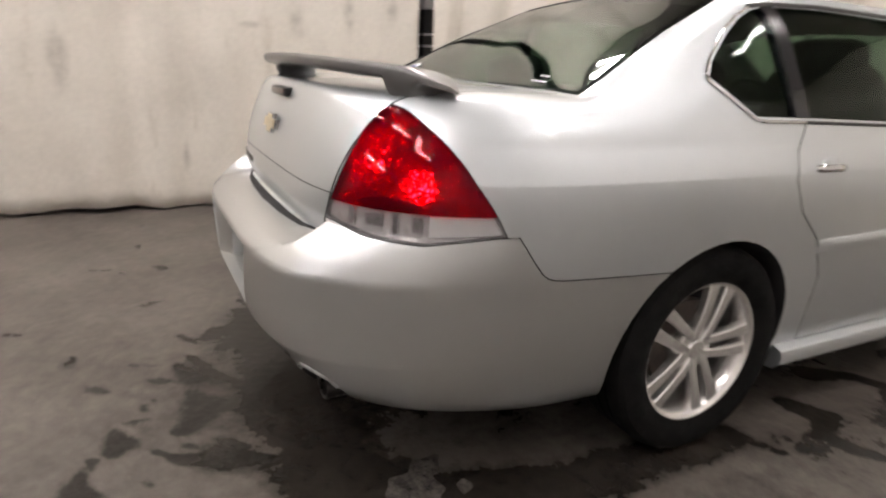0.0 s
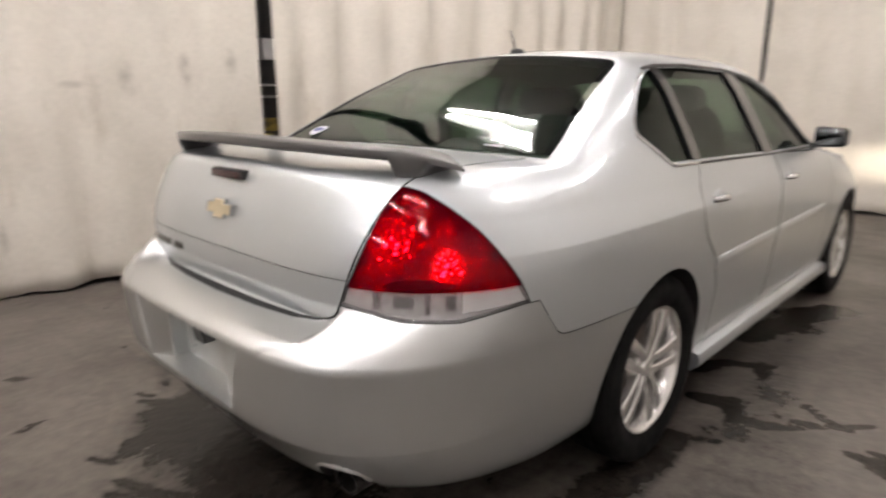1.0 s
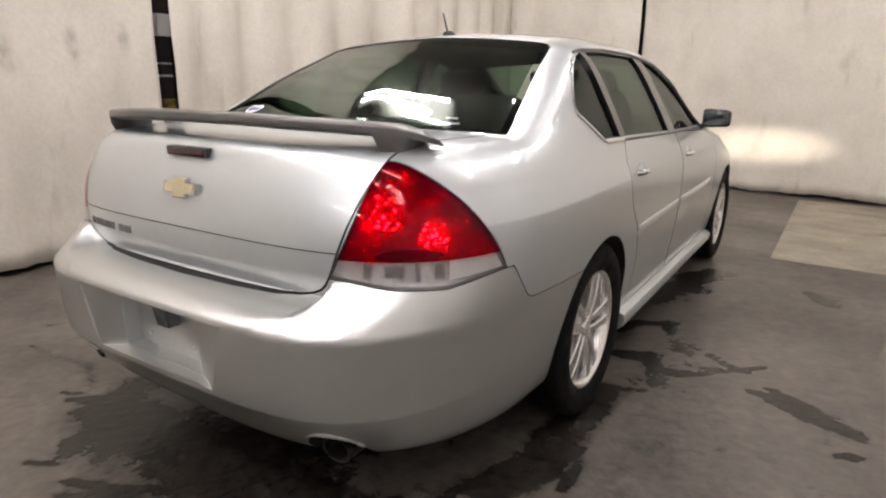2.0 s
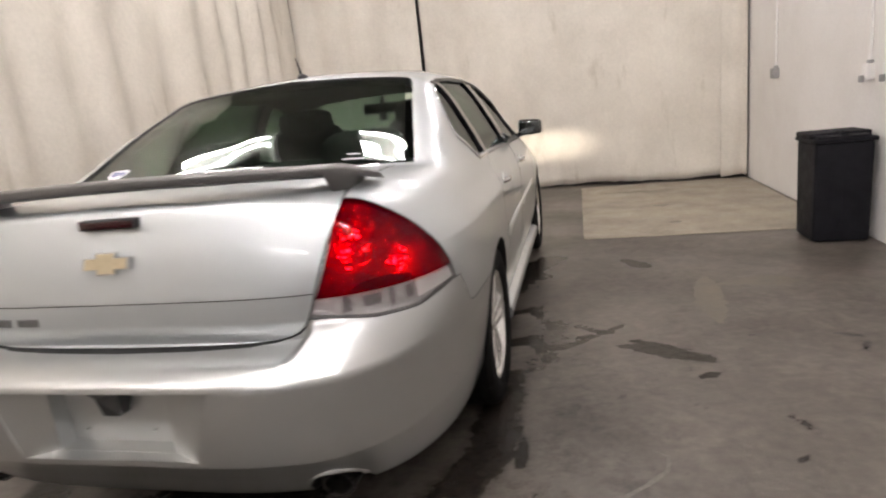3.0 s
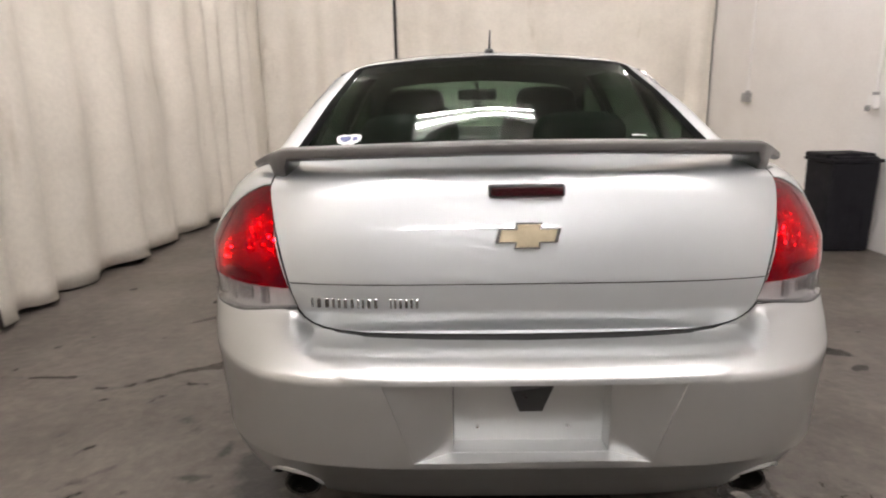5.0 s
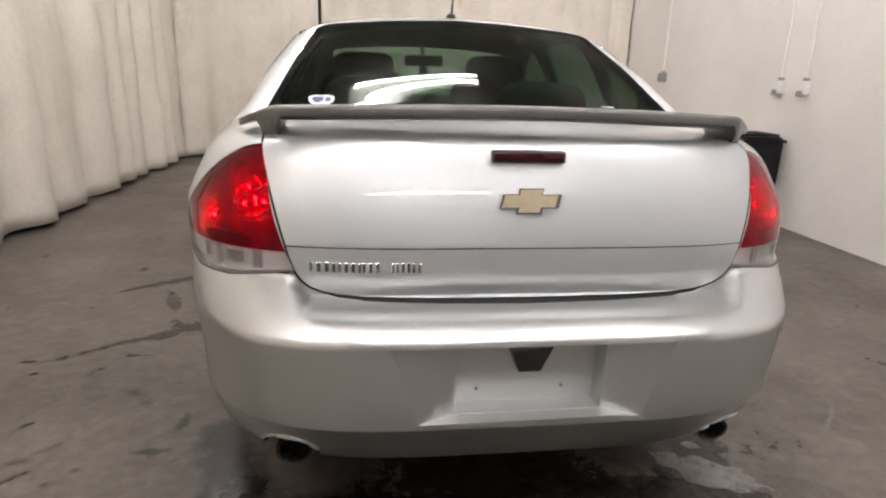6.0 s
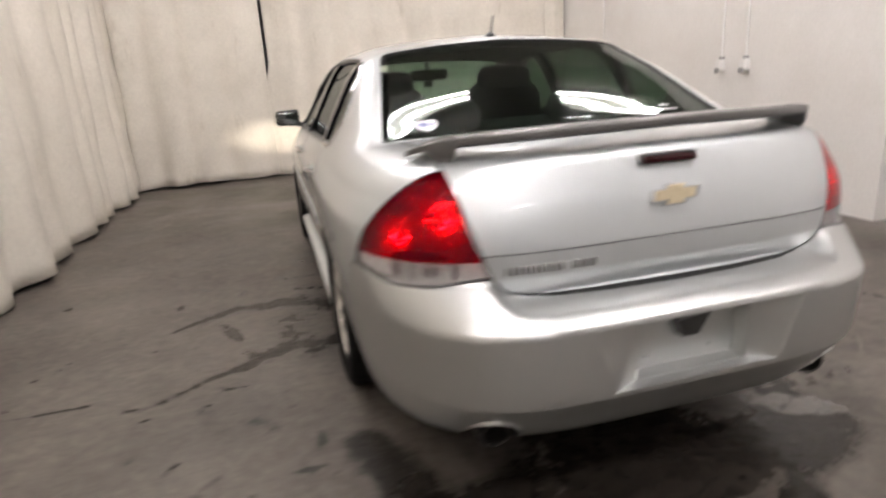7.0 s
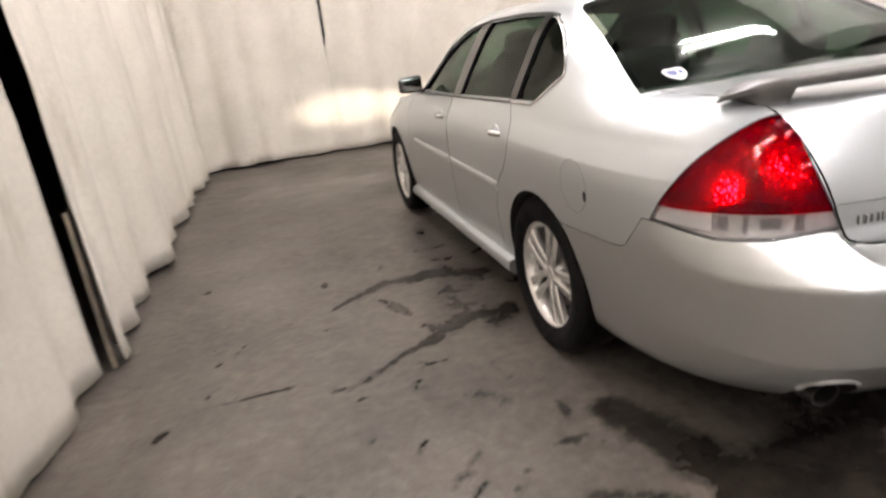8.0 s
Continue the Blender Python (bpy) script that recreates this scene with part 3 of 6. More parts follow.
def pchip(x, y, q):
    """Shape-keeping cubic through points."""
    x, y, q = np.asarray(x, float), np.asarray(y, float), np.asarray(q, float)
    h, d = np.diff(x), np.diff(y) / np.diff(x)
    m = np.zeros(len(x))
    for k in range(1, len(x) - 1):
        if d[k - 1] * d[k] > 0:
            w1, w2 = 2 * h[k] + h[k - 1], h[k] + 2 * h[k - 1]
            m[k] = (w1 + w2) / (w1 / d[k - 1] + w2 / d[k])
    m[0], m[-1] = d[0], d[-1]
    k = np.clip(np.searchsorted(x, q) - 1, 0, len(h) - 1)
    t = np.clip((q - x[k]) / h[k], 0, 1)
    return ((1 + 2 * t) * (1 - t) ** 2 * y[k] + t * (1 - t) ** 2 * h[k] * m[k] + t * t * (3 - 2 * t) * y[k + 1] + t * t * (t - 1) * h[k] * m[k + 1])


def bspline(p, n):
    """Open curve that passes close to its control points (mixed Catmull and B-spline) at the parameters n."""
    p = np.vstack([2 * p[0] - p[1], p, 2 * p[-1] - p[-2]])
    out = []
    seg = len(p) - 3
    for s in n:
        k = int(s)
        t = s - k
        a, b, c, d = p[k:k + 4]
        cat = 0.5 * ((2 * b) + (c - a) * t + (2 * a - 5 * b + 4 * c - d) * t * t + (3 * b - a - 3 * c + d) * t ** 3)
        bsp = ((1 - t) ** 3 * a + (3 * t ** 3 - 6 * t * t + 4) * b + (-3 * t ** 3 + 3 * t * t + 3 * t + 1) * c + t ** 3 * d) / 6
        out.append(0.45 * cat + 0.55 * bsp)
    return np.array(out)


YR, YF = 1.10, 3.95
TAIL = 4.3          # squareness of the tail seen from above
SAMPLES = np.concatenate([np.linspace(k, k + 1, n, endpoint=False) for k, n in zip(range(11), (2, 4, 5, 6, 34, 14, 8, 6, 6, 8, 6))] + [[10.999999]])
NV = len(SAMPLES)


def body_grid():
    """Rings of the right half of the body, from the rear middle to the front middle."""
    rings = []
    st = []
    for sx in np.concatenate([np.linspace(0.012, 0.46, 15)[:-1], np.linspace(0.46, 0.70, 30), np.linspace(0.70, 0.90, 9)[1:]]):
        st.append(("r", sx, (1 - sx ** TAIL) ** (1 / TAIL)))
    for cy in np.linspace((1 - 0.90 ** TAIL) ** (1 / TAIL), 0.0, 28)[1:]:
        st.append(("r", (1 - cy ** TAIL) ** (1 / TAIL), cy))
    for y in np.linspace(YR, YF, 88)[1:]:
        st.append(("m", y, 0))
    for cy in np.linspace(0.0, 0.80, 16)[1:]:
        st.append(("f", (1 - cy ** 3) ** (1 / 3), cy))
    for sx in np.linspace(0.787, 0.02, 14)[1:]:
        st.append(("f", sx, (1 - sx ** 3) ** (1 / 3)))
    for kind, a, c in st:
        ys = {"r": YR - (YR - 0.05) * c, "m": a, "f": YF + (4.95 - YF) * c}[kind]
        ctl = np.array([[pchip(STY, SX[n], ys), pchip(STY, SZ[n], ys)] for n in LINES] + [[0.0, pchip(STY, SZ["centre"], ys)]])
        ctl = np.vstack([[0.0, ctl[0, 1]], ctl])
        sec = bspline(ctl, SAMPLES)
        # close rows of points on the shoulder crease, the bumper's top edge and its lower edge
        for zc in (0.450, 0.684, 0.922):
            j = 6 + int(np.argmin(np.abs(sec[6:70, 1] - zc)))
            fx, fz = sec[j - 3:j + 4, 0].copy(), sec[j - 3:j + 4, 1].copy()
            for o, d in ((-1, -0.004), (0, 0.0), (1, 0.004)):
                sec[j + o] = (np.interp(zc + d, fz, fx), zc + d)
        keen = 0.019 * (1 - min(1, max(0, (ys - 0.9) / 1.1)) ** 1.5 * 0.85)
        sec[:, 0] += keen * np.clip(1 - np.where(sec[:, 1] > 0.922, (sec[:, 1] - 0.922) / 0.085, (0.922 - sec[:, 1]) / 0.30), 0, 1) * (sec[:, 0] > 0.5)
        sec[0, 0] = sec[-1, 0] = 0.0
        z = sec[:, 1]
        if kind == "r":
            x = sec[:, 0] * a
            w = np.clip((x - np.interp(z, GUTZ, GUTX) + 0.014) / 0.028, 0, 1)
            w = w * w * (3 - 2 * w)
            back = pchip(RZ, RY, z) * (1 - w) + pchip(CZ, CY, z) * w
            # the bumper stands out less towards the corners
            back = np.where(z < 0.79, back + (0.040 - back) * np.clip((z - 0.40) / 0.10, 0, 1) * 0.42 * min(1, max(0, (a - 0.72) / 0.25)), back)
            y = YR - (YR - back) * c
        elif kind == "m":
            y, x = np.full(NV, a), sec[:, 0]
        else:
            y = YF + (pchip(FZ, FY, z) - YF) * c
            x = sec[:, 0] * a
        rings.append(np.stack([x, y, z], 1))
    return np.array(rings)


def vertex_normals(g):
    du = np.gradient(g, axis=0)
    dv = np.gradient(g, axis=1)
    n = np.cross(dv, du)
    n /= np.maximum(np.linalg.norm(n, axis=2, keepdims=True), 1e-9)
    return n


GRID = body_grid()
NRM = vertex_normals(GRID)
if NRM[100, 20, 0] < 0:
    NRM = -NRM


def solid(inset=0.0, name="solid"):
    """The closed body, moved inwards by inset."""
    g = GRID - NRM * inset
    nu, nv = g.shape[:2]
    verts, key = [], {}

    def vid(i, j, s):
        on_mid = j in (0, nv - 1)
        k = (i, j, 0 if on_mid else s)
        if k not in key:
            x, y, z = g[i, j]
            key[k] = len(verts)
            verts.append((0.0 if on_mid else max(x, 0.0005) * s, y, z))
        return key[k]

    faces = []
    for s in (1, -1):
        for i in range(nu - 1):
            for j in range(nv - 1):
                f = [vid(i, j, s), vid(i + 1, j, s), vid(i + 1, j + 1, s), vid(i, j + 1, s)]
                faces.append(f if s > 0 else f[::-1])
    for i in (0, nu - 1):
        for j in range(nv - 1):
            faces.append([vid(i, j, 1), vid(i, j + 1, 1), vid(i, j + 1, -1), vid(i, j, -1)])
    bm = bmesh.new()
    bv = [bm.verts.new(v) for v in verts]
    for f in faces:
        u = []
        for k in f:
            if bv[k] not in u:
                u.append(bv[k])
        if len(u) > 2:
            try:
                bm.faces.new(u)
            except ValueError:
                pass
    bmesh.ops.recalc_face_normals(bm, faces=bm.faces)
    me = bpy.data.meshes.new(name)
    bm.to_mesh(me)
    bm.free()
    return me


def shell(outer, inner, material):
    """A thin closed skin between two insets of the body."""
    bm = bmesh.new()
    bm.from_mesh(solid(inner))
    bmesh.ops.reverse_faces(bm, faces=bm.faces)
    me2 = bpy.data.meshes.new("t")
    bm.to_mesh(me2)
    bm.clear()
    bm.from_mesh(solid(outer))
    bm.from_mesh(me2)
    me = bpy.data.meshes.new("shell")
    bm.to_mesh(me)
    bm.free()
    me.materials.append(material)
    return me


AX_X = ((0, 1, 0), (0, 0, 1), (1, 0, 0))     # side view, drawn out across the car
AX_Y = ((1, 0, 0), (0, 0, 1), (0, 1, 0))     # rear view, drawn out along the car
slope = Vector((0, 0.903, 0.43))
AX_G = ((1, 0, 0), tuple(slope), tuple(Vector((1, 0, 0)).cross(slope)))     # rear window
wslope = Vector((0, -0.86, 0.51)).normalized()
AX_W = ((1, 0, 0), tuple(wslope), tuple(Vector((1, 0, 0)).cross(wslope)))   # windscreen


def lamp_axes(s):
    return ((0.8 * s, 0.6, 0), (0, 0, 1), (0.6 * s, -0.8, 0))


LAMP_EDGE = [(0.626, 1.090), (0.668, 1.088), (0.712, 1.074), (0.790, 1.029), (0.858, 0.974), (0.908, 0.916), (0.945, 0.858), (0.970, 0.797)]
for _ in range(2):      # round the outer edge between its two ends
    LAMP_EDGE = [LAMP_EDGE[0]] + [(a[0] * (1 - k) + b[0] * k, a[1] * (1 - k) + b[1] * k) for a, b in zip(LAMP_EDGE, LAMP_EDGE[1:]) for k in (0.25, 0.75)] + [LAMP_EDGE[-1]]
LAMP = [(0.497, 0.800)] + LAMP_EDGE + [(0.800, 0.772), (0.660, 0.778)]
LID_R = [(0.0, 0.731), (0.22, 0.732), (0.40, 0.734), (0.465, 0.738), (0.504, 0.746), (0.531, 0.758), (0.550, 0.775), (0.564, 0.797), (0.579, 0.835), (0.614, 0.957), (0.648, 1.080), (0.650, 1.4)]
LID = LID_R + [(-x, z) for x, z in LID_R[:0:-1]]
BUMP = [(-0.6, 0.1), (1.3, 0.1), (1.3, 0.648), (0.98, 0.655), (0.600, 0.673), (0.566, 0.677), (0.546, 0.684), (0.531, 0.696), (0.518, 0.712), (0.500, 0.735), (0.458, 0.795), (-0.6, 0.795)]
RDOOR = [(1.535, 1.068), (1.455, 0.98), (1.44, 0.90), (1.50, 0.80), (1.62, 0.70), (1.70, 0.56), (1.72, 0.30), (2.43, 0.30), (2.42, 1.053)]
FDOOR = [(2.43, 1.053), (2.44, 0.30), (3.40, 0.30), (3.46, 0.60), (3.42, 1.0), (3.30, 1.022)]
GLASSP = [(-0.718, 1.142), (0, 1.126), (0.718, 1.142), (0.708, 1.20), (0.580, 1.835), (0.555, 1.868), (0.30, 1.885), (-0.30, 1.885), (-0.555, 1.868), (-0.580, 1.835), (-0.708, 1.20)]
WSCREEN = [(-0.62, -2.48), (0.62, -2.48), (0.565, -1.73), (-0.565, -1.73)]
QWIN = [(1.140, 1.190), (1.165, 1.232), (1.215, 1.277), (1.275, 1.322), (1.345, 1.366), (1.420, 1.398), (1.500, 1.414), (1.508, 1.082), (1.305, 1.084)]
RWIN = [(1.545, 1.082), (1.540, 1.418), (1.80, 1.429), (2.235, 1.425), (2.30, 1.065)]
FWIN = [(2.40, 1.062), (2.345, 1.421), (2.55, 1.390), (2.80, 1.302), (3.02, 1.172), (3.16, 1.056)]

car = thing("car", "silver four-door sedan with rear wing, lamps lit, on wet concrete", "car")

hull = solid()
hull.materials.append(SILVER)


def arch_cut(y, s):
    n = 40
    pts = [(y + 0.385 * math.cos(2 * math.pi * k / n), 0.345 + 0.385 * math.sin(2 * math.pi * k / n)) for k in range(n)]
    return prism(pts, AX_X, 0.58 * s, 1.2 * s)


cabin = solid(0.038)
cabin.materials.append(LINER)
cab_box = prism([(0.80, 0.93), (3.52, 0.93), (3.52, 2.0), (0.80, 2.0)], AX_X, -1.5, 1.5)
cabin = carve(cabin, cab_box, "INTERSECT", LINER)
hull = carve(hull, cabin, "DIFFERENCE", LINER)
for s in (1, -1):
    for y in (1.203, 4.009):
        hull = carve(hull, arch_cut(y, s), "DIFFERENCE", GAP)
panes = shell(0.005, 0.0062, GLASS)
ring = shell(0.002, 0.010, CERAMIC)
for s in (1, -1):
    for poly in (QWIN, RWIN, FWIN):
        hull = carve(hull, prism(poly, AX_X, 0.40 * s, 1.2 * s), "DIFFERENCE", TRIMBLK)
hull = carve(hull, prism(GLASSP, AX_G, 0.30, 1.4), "DIFFERENCE", TRIMBLK)
hull = carve(hull, prism(WSCREEN, AX_W, -3.6, -2.3), "DIFFERENCE", TRIMBLK)

# plate recess: shallow facets, a deeper pocket and a ledge below it
rec = bmesh.new()
fz1, fz0 = 0.668, 0.466
fx1, fx0, px = 0.345, 0.277, 0.195
v = [rec.verts.new(p) for p in (
    (-fx1, -0.4, fz1), (fx1, -0.4, fz1), (fx0, -0.4, fz0), (-fx0, -0.4, fz0),
    (-fx1, -0.097, fz1), (-px, -0.062, fz1), (px, -0.062, fz1), (fx1, -0.097, fz1),
    (-fx0, -0.092, fz0), (-px, -0.056, fz0 + 0.006), (px, -0.056, fz0 + 0.006), (fx0, -0.092, fz0))]
for f in ((0, 1, 2, 3), (4, 8, 9, 5), (5, 9, 10, 6), (6, 10, 11, 7), (0, 4, 5, 6, 7, 1), (3, 2, 11, 10, 9, 8), (0, 3, 8, 4), (1, 7, 11, 2)):
    rec.faces.new([v[k] for k in f])
bmesh.ops.recalc_face_normals(rec, faces=rec.faces)
recess = bpy.data.meshes.new("recess")
rec.to_mesh(recess)
rec.free()
hull = carve(hull, recess, "DIFFERENCE", BUMPER)
pocket = bmesh.new()
v = [pocket.verts.new(p) for p in (
    (-px - 0.02, -0.4, 0.664), (px + 0.02, -0.4, 0.664), (px + 0.02, -0.4, 0.460), (-px - 0.02, -0.4, 0.460),
    (-px + 0.014, -0.012, 0.655), (px - 0.014, -0.012, 0.655), (px - 0.014, -0.004, 0.476), (-px + 0.014, -0.004, 0.476))]
for f in ((0, 1, 2, 3), (4, 7, 6, 5), (0, 4, 5, 1), (3, 2, 6, 7), (0, 3, 7, 4), (1, 5, 6, 2)):
    pocket.faces.new([v[k] for k in f])
bmesh.ops.recalc_face_normals(pocket, faces=pocket.faces)
pocket_me = bpy.data.meshes.new("pocket")
pocket.to_mesh(pocket_me)
pocket.free()
hull = carve(hull, pocket_me, "DIFFERENCE", BUMPER)
# cut-outs for the tail pipes in the lower edge
for s in (1, -1):
    n = 24
    pts = [(0.592 * s + 0.078 * math.cos(2 * math.pi * k / n), 0.318 + 0.068 * math.sin(2 * math.pi * k / n)) for k in range(n)]
    hull = carve(hull, prism(pts, AX_Y, -0.4, 0.40), "DIFFERENCE", GAP)

# panels
for s, side in ((1, "right"), (-1, "left")):
    hull = carve(hull, prism(grown(LAMP, 0.0012), lamp_axes(s), 0.03, 0.9), "DIFFERENCE", GAP)
lid_me = solid()
lid_me.materials.append(SILVER)
lid_me = carve(lid_me, prism(grown(LID, -0.0018), AX_Y, -0.5, 0.712), "INTERSECT", GAP)
hull = carve(hull, prism(grown(LID, 0.0040), AX_Y, -0.6, 0.717), "DIFFERENCE", GAP)
bumper_me = carve(hull, prism(grown(BUMP, -0.0015), AX_X, -1.5, 1.5), "INTERSECT", GAP)
hull = carve(hull, prism(grown(BUMP, 0.0015), AX_X, -1.5, 1.5), "DIFFERENCE", GAP)
circ = [(0.835 + 0.092 * math.cos(2 * math.pi * k / 32), 0.828 + 0.096 * math.sin(2 * math.pi * k / 32)) for k in range(32)]
fuel_me = carve(hull, prism(grown(circ, -0.0007), AX_X, -1.2, -0.80), "INTERSECT", GAP)
hull = carve(hull, prism(grown(circ, 0.0008), AX_X, -1.25, -0.79), "DIFFERENCE", GAP)
gx = np.linspace(-0.60, 0.60, 41)
gy = YR - (YR - 0.0435) * (1 - (np.abs(gx) / 0.895) ** TAIL) ** (1 / TAIL)
groove = [(float(x), float(y) + 0.005) for x, y in zip(gx, gy)] + [(0.6, -0.3), (-0.6, -0.3)]
lid_me = carve(lid_me, prism(groove, ((1, 0, 0), (0, 1, 0), (0, 0, 1)), 0.861, 0.8638), "DIFFERENCE", GAP)
doors = []
for s in (1, -1):
    for poly in (RDOOR, FDOOR):
        doors.append((carve(hull, prism(grown(poly, -0.0022), AX_X, 0.70 * s, 1.2 * s), "INTERSECT", GAP), s, poly is RDOOR))
        hull = carve(hull, prism(grown(poly, 0.0022), AX_X, 0.69 * s, 1.25 * s), "DIFFERENCE", GAP)
body = part_me("body", finish(hull), car, "silver metallic body shell and roof")
lid = part_me("trunk_lid", finish(lid_me), car, "silver trunk lid")
bumper_me.materials[0] = BUMPER
bumper = part_me("rear_bumper", finish(bumper_me), car, "silver painted bumper cover with plate recess")
fuel = part_me("fuel_door", finish(fuel_me), car, "round silver fuel filler door")
door_obs = []
for me, s, rear in doors:
    door_obs.append((part_me("rear_door" if rear else "front_door", finish(me), car), s, rear))

# windows
rear_glass = part_me("rear_window", finish(carve(panes, prism(grown(GLASSP, -0.030), AX_G, 0.30, 1.4), "INTERSECT")), car, "dark tinted rear window reflecting ceiling tubes")
band = carve(ring, ring_prism(grown(GLASSP, -0.004), grown(GLASSP, -0.056), AX_G, 0.30, 1.4), "INTERSECT")
part_me("window_band", finish(band), rear_glass, "black printed border")
part_me("windscreen", finish(carve(shell(0.005, 0.009, SCREENGLASS), prism(WSCREEN, AX_W, -3.6, -2.3), "INTERSECT")), car)
side_panes = shell(0.010, 0.014, SIDEGLASS)
for s in (1, -1):
    for poly, nm in ((QWIN, "quarter_window"), (RWIN, "rear_door_window"), (FWIN, "front_door_window")):
        part_me(nm, finish(carve(side_panes, prism(grown(poly, 0.002), AX_X, 0.40 * s, 1.2 * s), "INTERSECT")), car, "tinted side glass")

# ---------------------------------------------------------------- ceiling lights
def tube_light(at):
    ob = thing("ceiling_light", "two-tube fluorescent batten light on the ceiling", "ceiling light", "fluorescent lights", at=at)
    bm = bmesh.new()
    box(bm, (-0.64, -0.11, -0.05), (0.64, 0.11, 0.0), 0.01)
    part("housing", bm, FIXWHITE, ob)
    for y in (-0.060, 0.060):
        bm = bmesh.new()
        rod(bm, (-0.60, y, -0.085), (0.60, y, -0.085), 0.022, seg=12)
        part("tube", bm, TUBEMAT, ob, "glowing fluorescent tube")
    return ob


first = tube_light((0.04, 2.42, CEIL))
for x, y in ((-2.1, 2.28), (2.35, 2.26), (1.70, 5.05), (-2.45, -2.2), (2.65, -2.2), (-0.8, -2.5), (1.1, -2.5), (-0.57, -0.95), (1.53, -1.0),
             (-0.72, -6.4), (0.72, -6.4), (-1.65, 5.05)):
    copy_thing(first, pose(x, y, CEIL))

# ---------------------------------------------------------------- car: details
RING_Y = GRID[:, 20:82, 1].mean(1)


def surf_x(y, z):
    """Half width of the body side at the given place."""
    i = int(np.argmin(np.abs(RING_Y - y)))
    r = GRID[i, 8:90]
    return float(np.interp(z, r[:, 2], r[:, 0]))


def rear_y(x, z):
    """How far back the tail reaches at the given place."""
    r = GRID[:61, 8:90].reshape(-1, 3)
    d = np.hypot(r[:, 0] - abs(x), r[:, 2] - z)
    k = np.argsort(d)[:6]
    w = 1 / (d[k] + 0.002)
    return float((r[k, 1] * w).sum() / w.sum())


def clip(poly, v, above):
    out = []
    n = len(poly)
    for k in range(n):
        a, b = poly[k], poly[(k + 1) % n]
        ina, inb = (a[1] >= v) == above, (b[1] >= v) == above
        if ina:
            out.append(a)
        if ina != inb:
            t = (v - a[1]) / (b[1] - a[1])
            out.append((a[0] + t * (b[0] - a[0]), v))
    return out


def sphere(bm, c, r, sc=(1, 1, 1), seg=20):
    m = Matrix.Translation(c) @ Matrix.Diagonal((r * sc[0], r * sc[1], r * sc[2], 1))
    return bmesh.ops.create_uvsphere(bm, u_segments=seg, v_segments=seg // 2 + 2, radius=1, matrix=m)["verts"]


def tube_path(bm, pts, r, seg=8, flat=1.0):
    """A tube along points."""
    rings = []
    for k, p in enumerate(pts):
        p = Vector(p)
        d = (Vector(pts[min(k + 1, len(pts) - 1)]) - Vector(pts[max(k - 1, 0)])).normalized()
        up = Vector((1, 0, 0)) if abs(d.x) < 0.8 else Vector((0, 0, 1))
        a = d.cross(up).normalized()
        b = d.cross(a)
        rings.append([bm.verts.new(p + a * r * math.cos(2 * math.pi * j / seg) + b * r * flat * math.sin(2 * math.pi * j / seg)) for j in range(seg)])
    for q, w in zip(rings, rings[1:]):
        for j in range(seg):
            bm.faces.new((q[j], q[(j + 1) % seg], w[(j + 1) % seg], w[j]))
    bm.faces.new(rings[0][::-1])
    bm.faces.new(rings[-1])


# tail lamps
red_skin = shell(0.0005, 0.004, REDLENS)
clear_skin = shell(0.0005, 0.004, CLEARLENS)
seal_skin = shell(0.0025, 0.030, TRIMBLK)
SPLIT = 0.846
housing = solid(0.018)
insert_dark = shell(0.007, 0.013, LAMPDARK)
insert_pale = shell(0.006, 0.012, FROST)
insert_chrome = shell(0.0138, 0.0168, STRIPREF)
housing.materials.append(REFLECT)


def in_poly(poly, x, y):
    """Whether the point lies inside the outline."""
    n = 0
    for (x0, y0), (x1, y1) in zip(poly, poly[1:] + poly[:1]):
        n += (y0 > y) != (y1 > y) and x < x0 + (x1 - x0) * (y - y0) / (y1 - y0)
    return n % 2 == 1


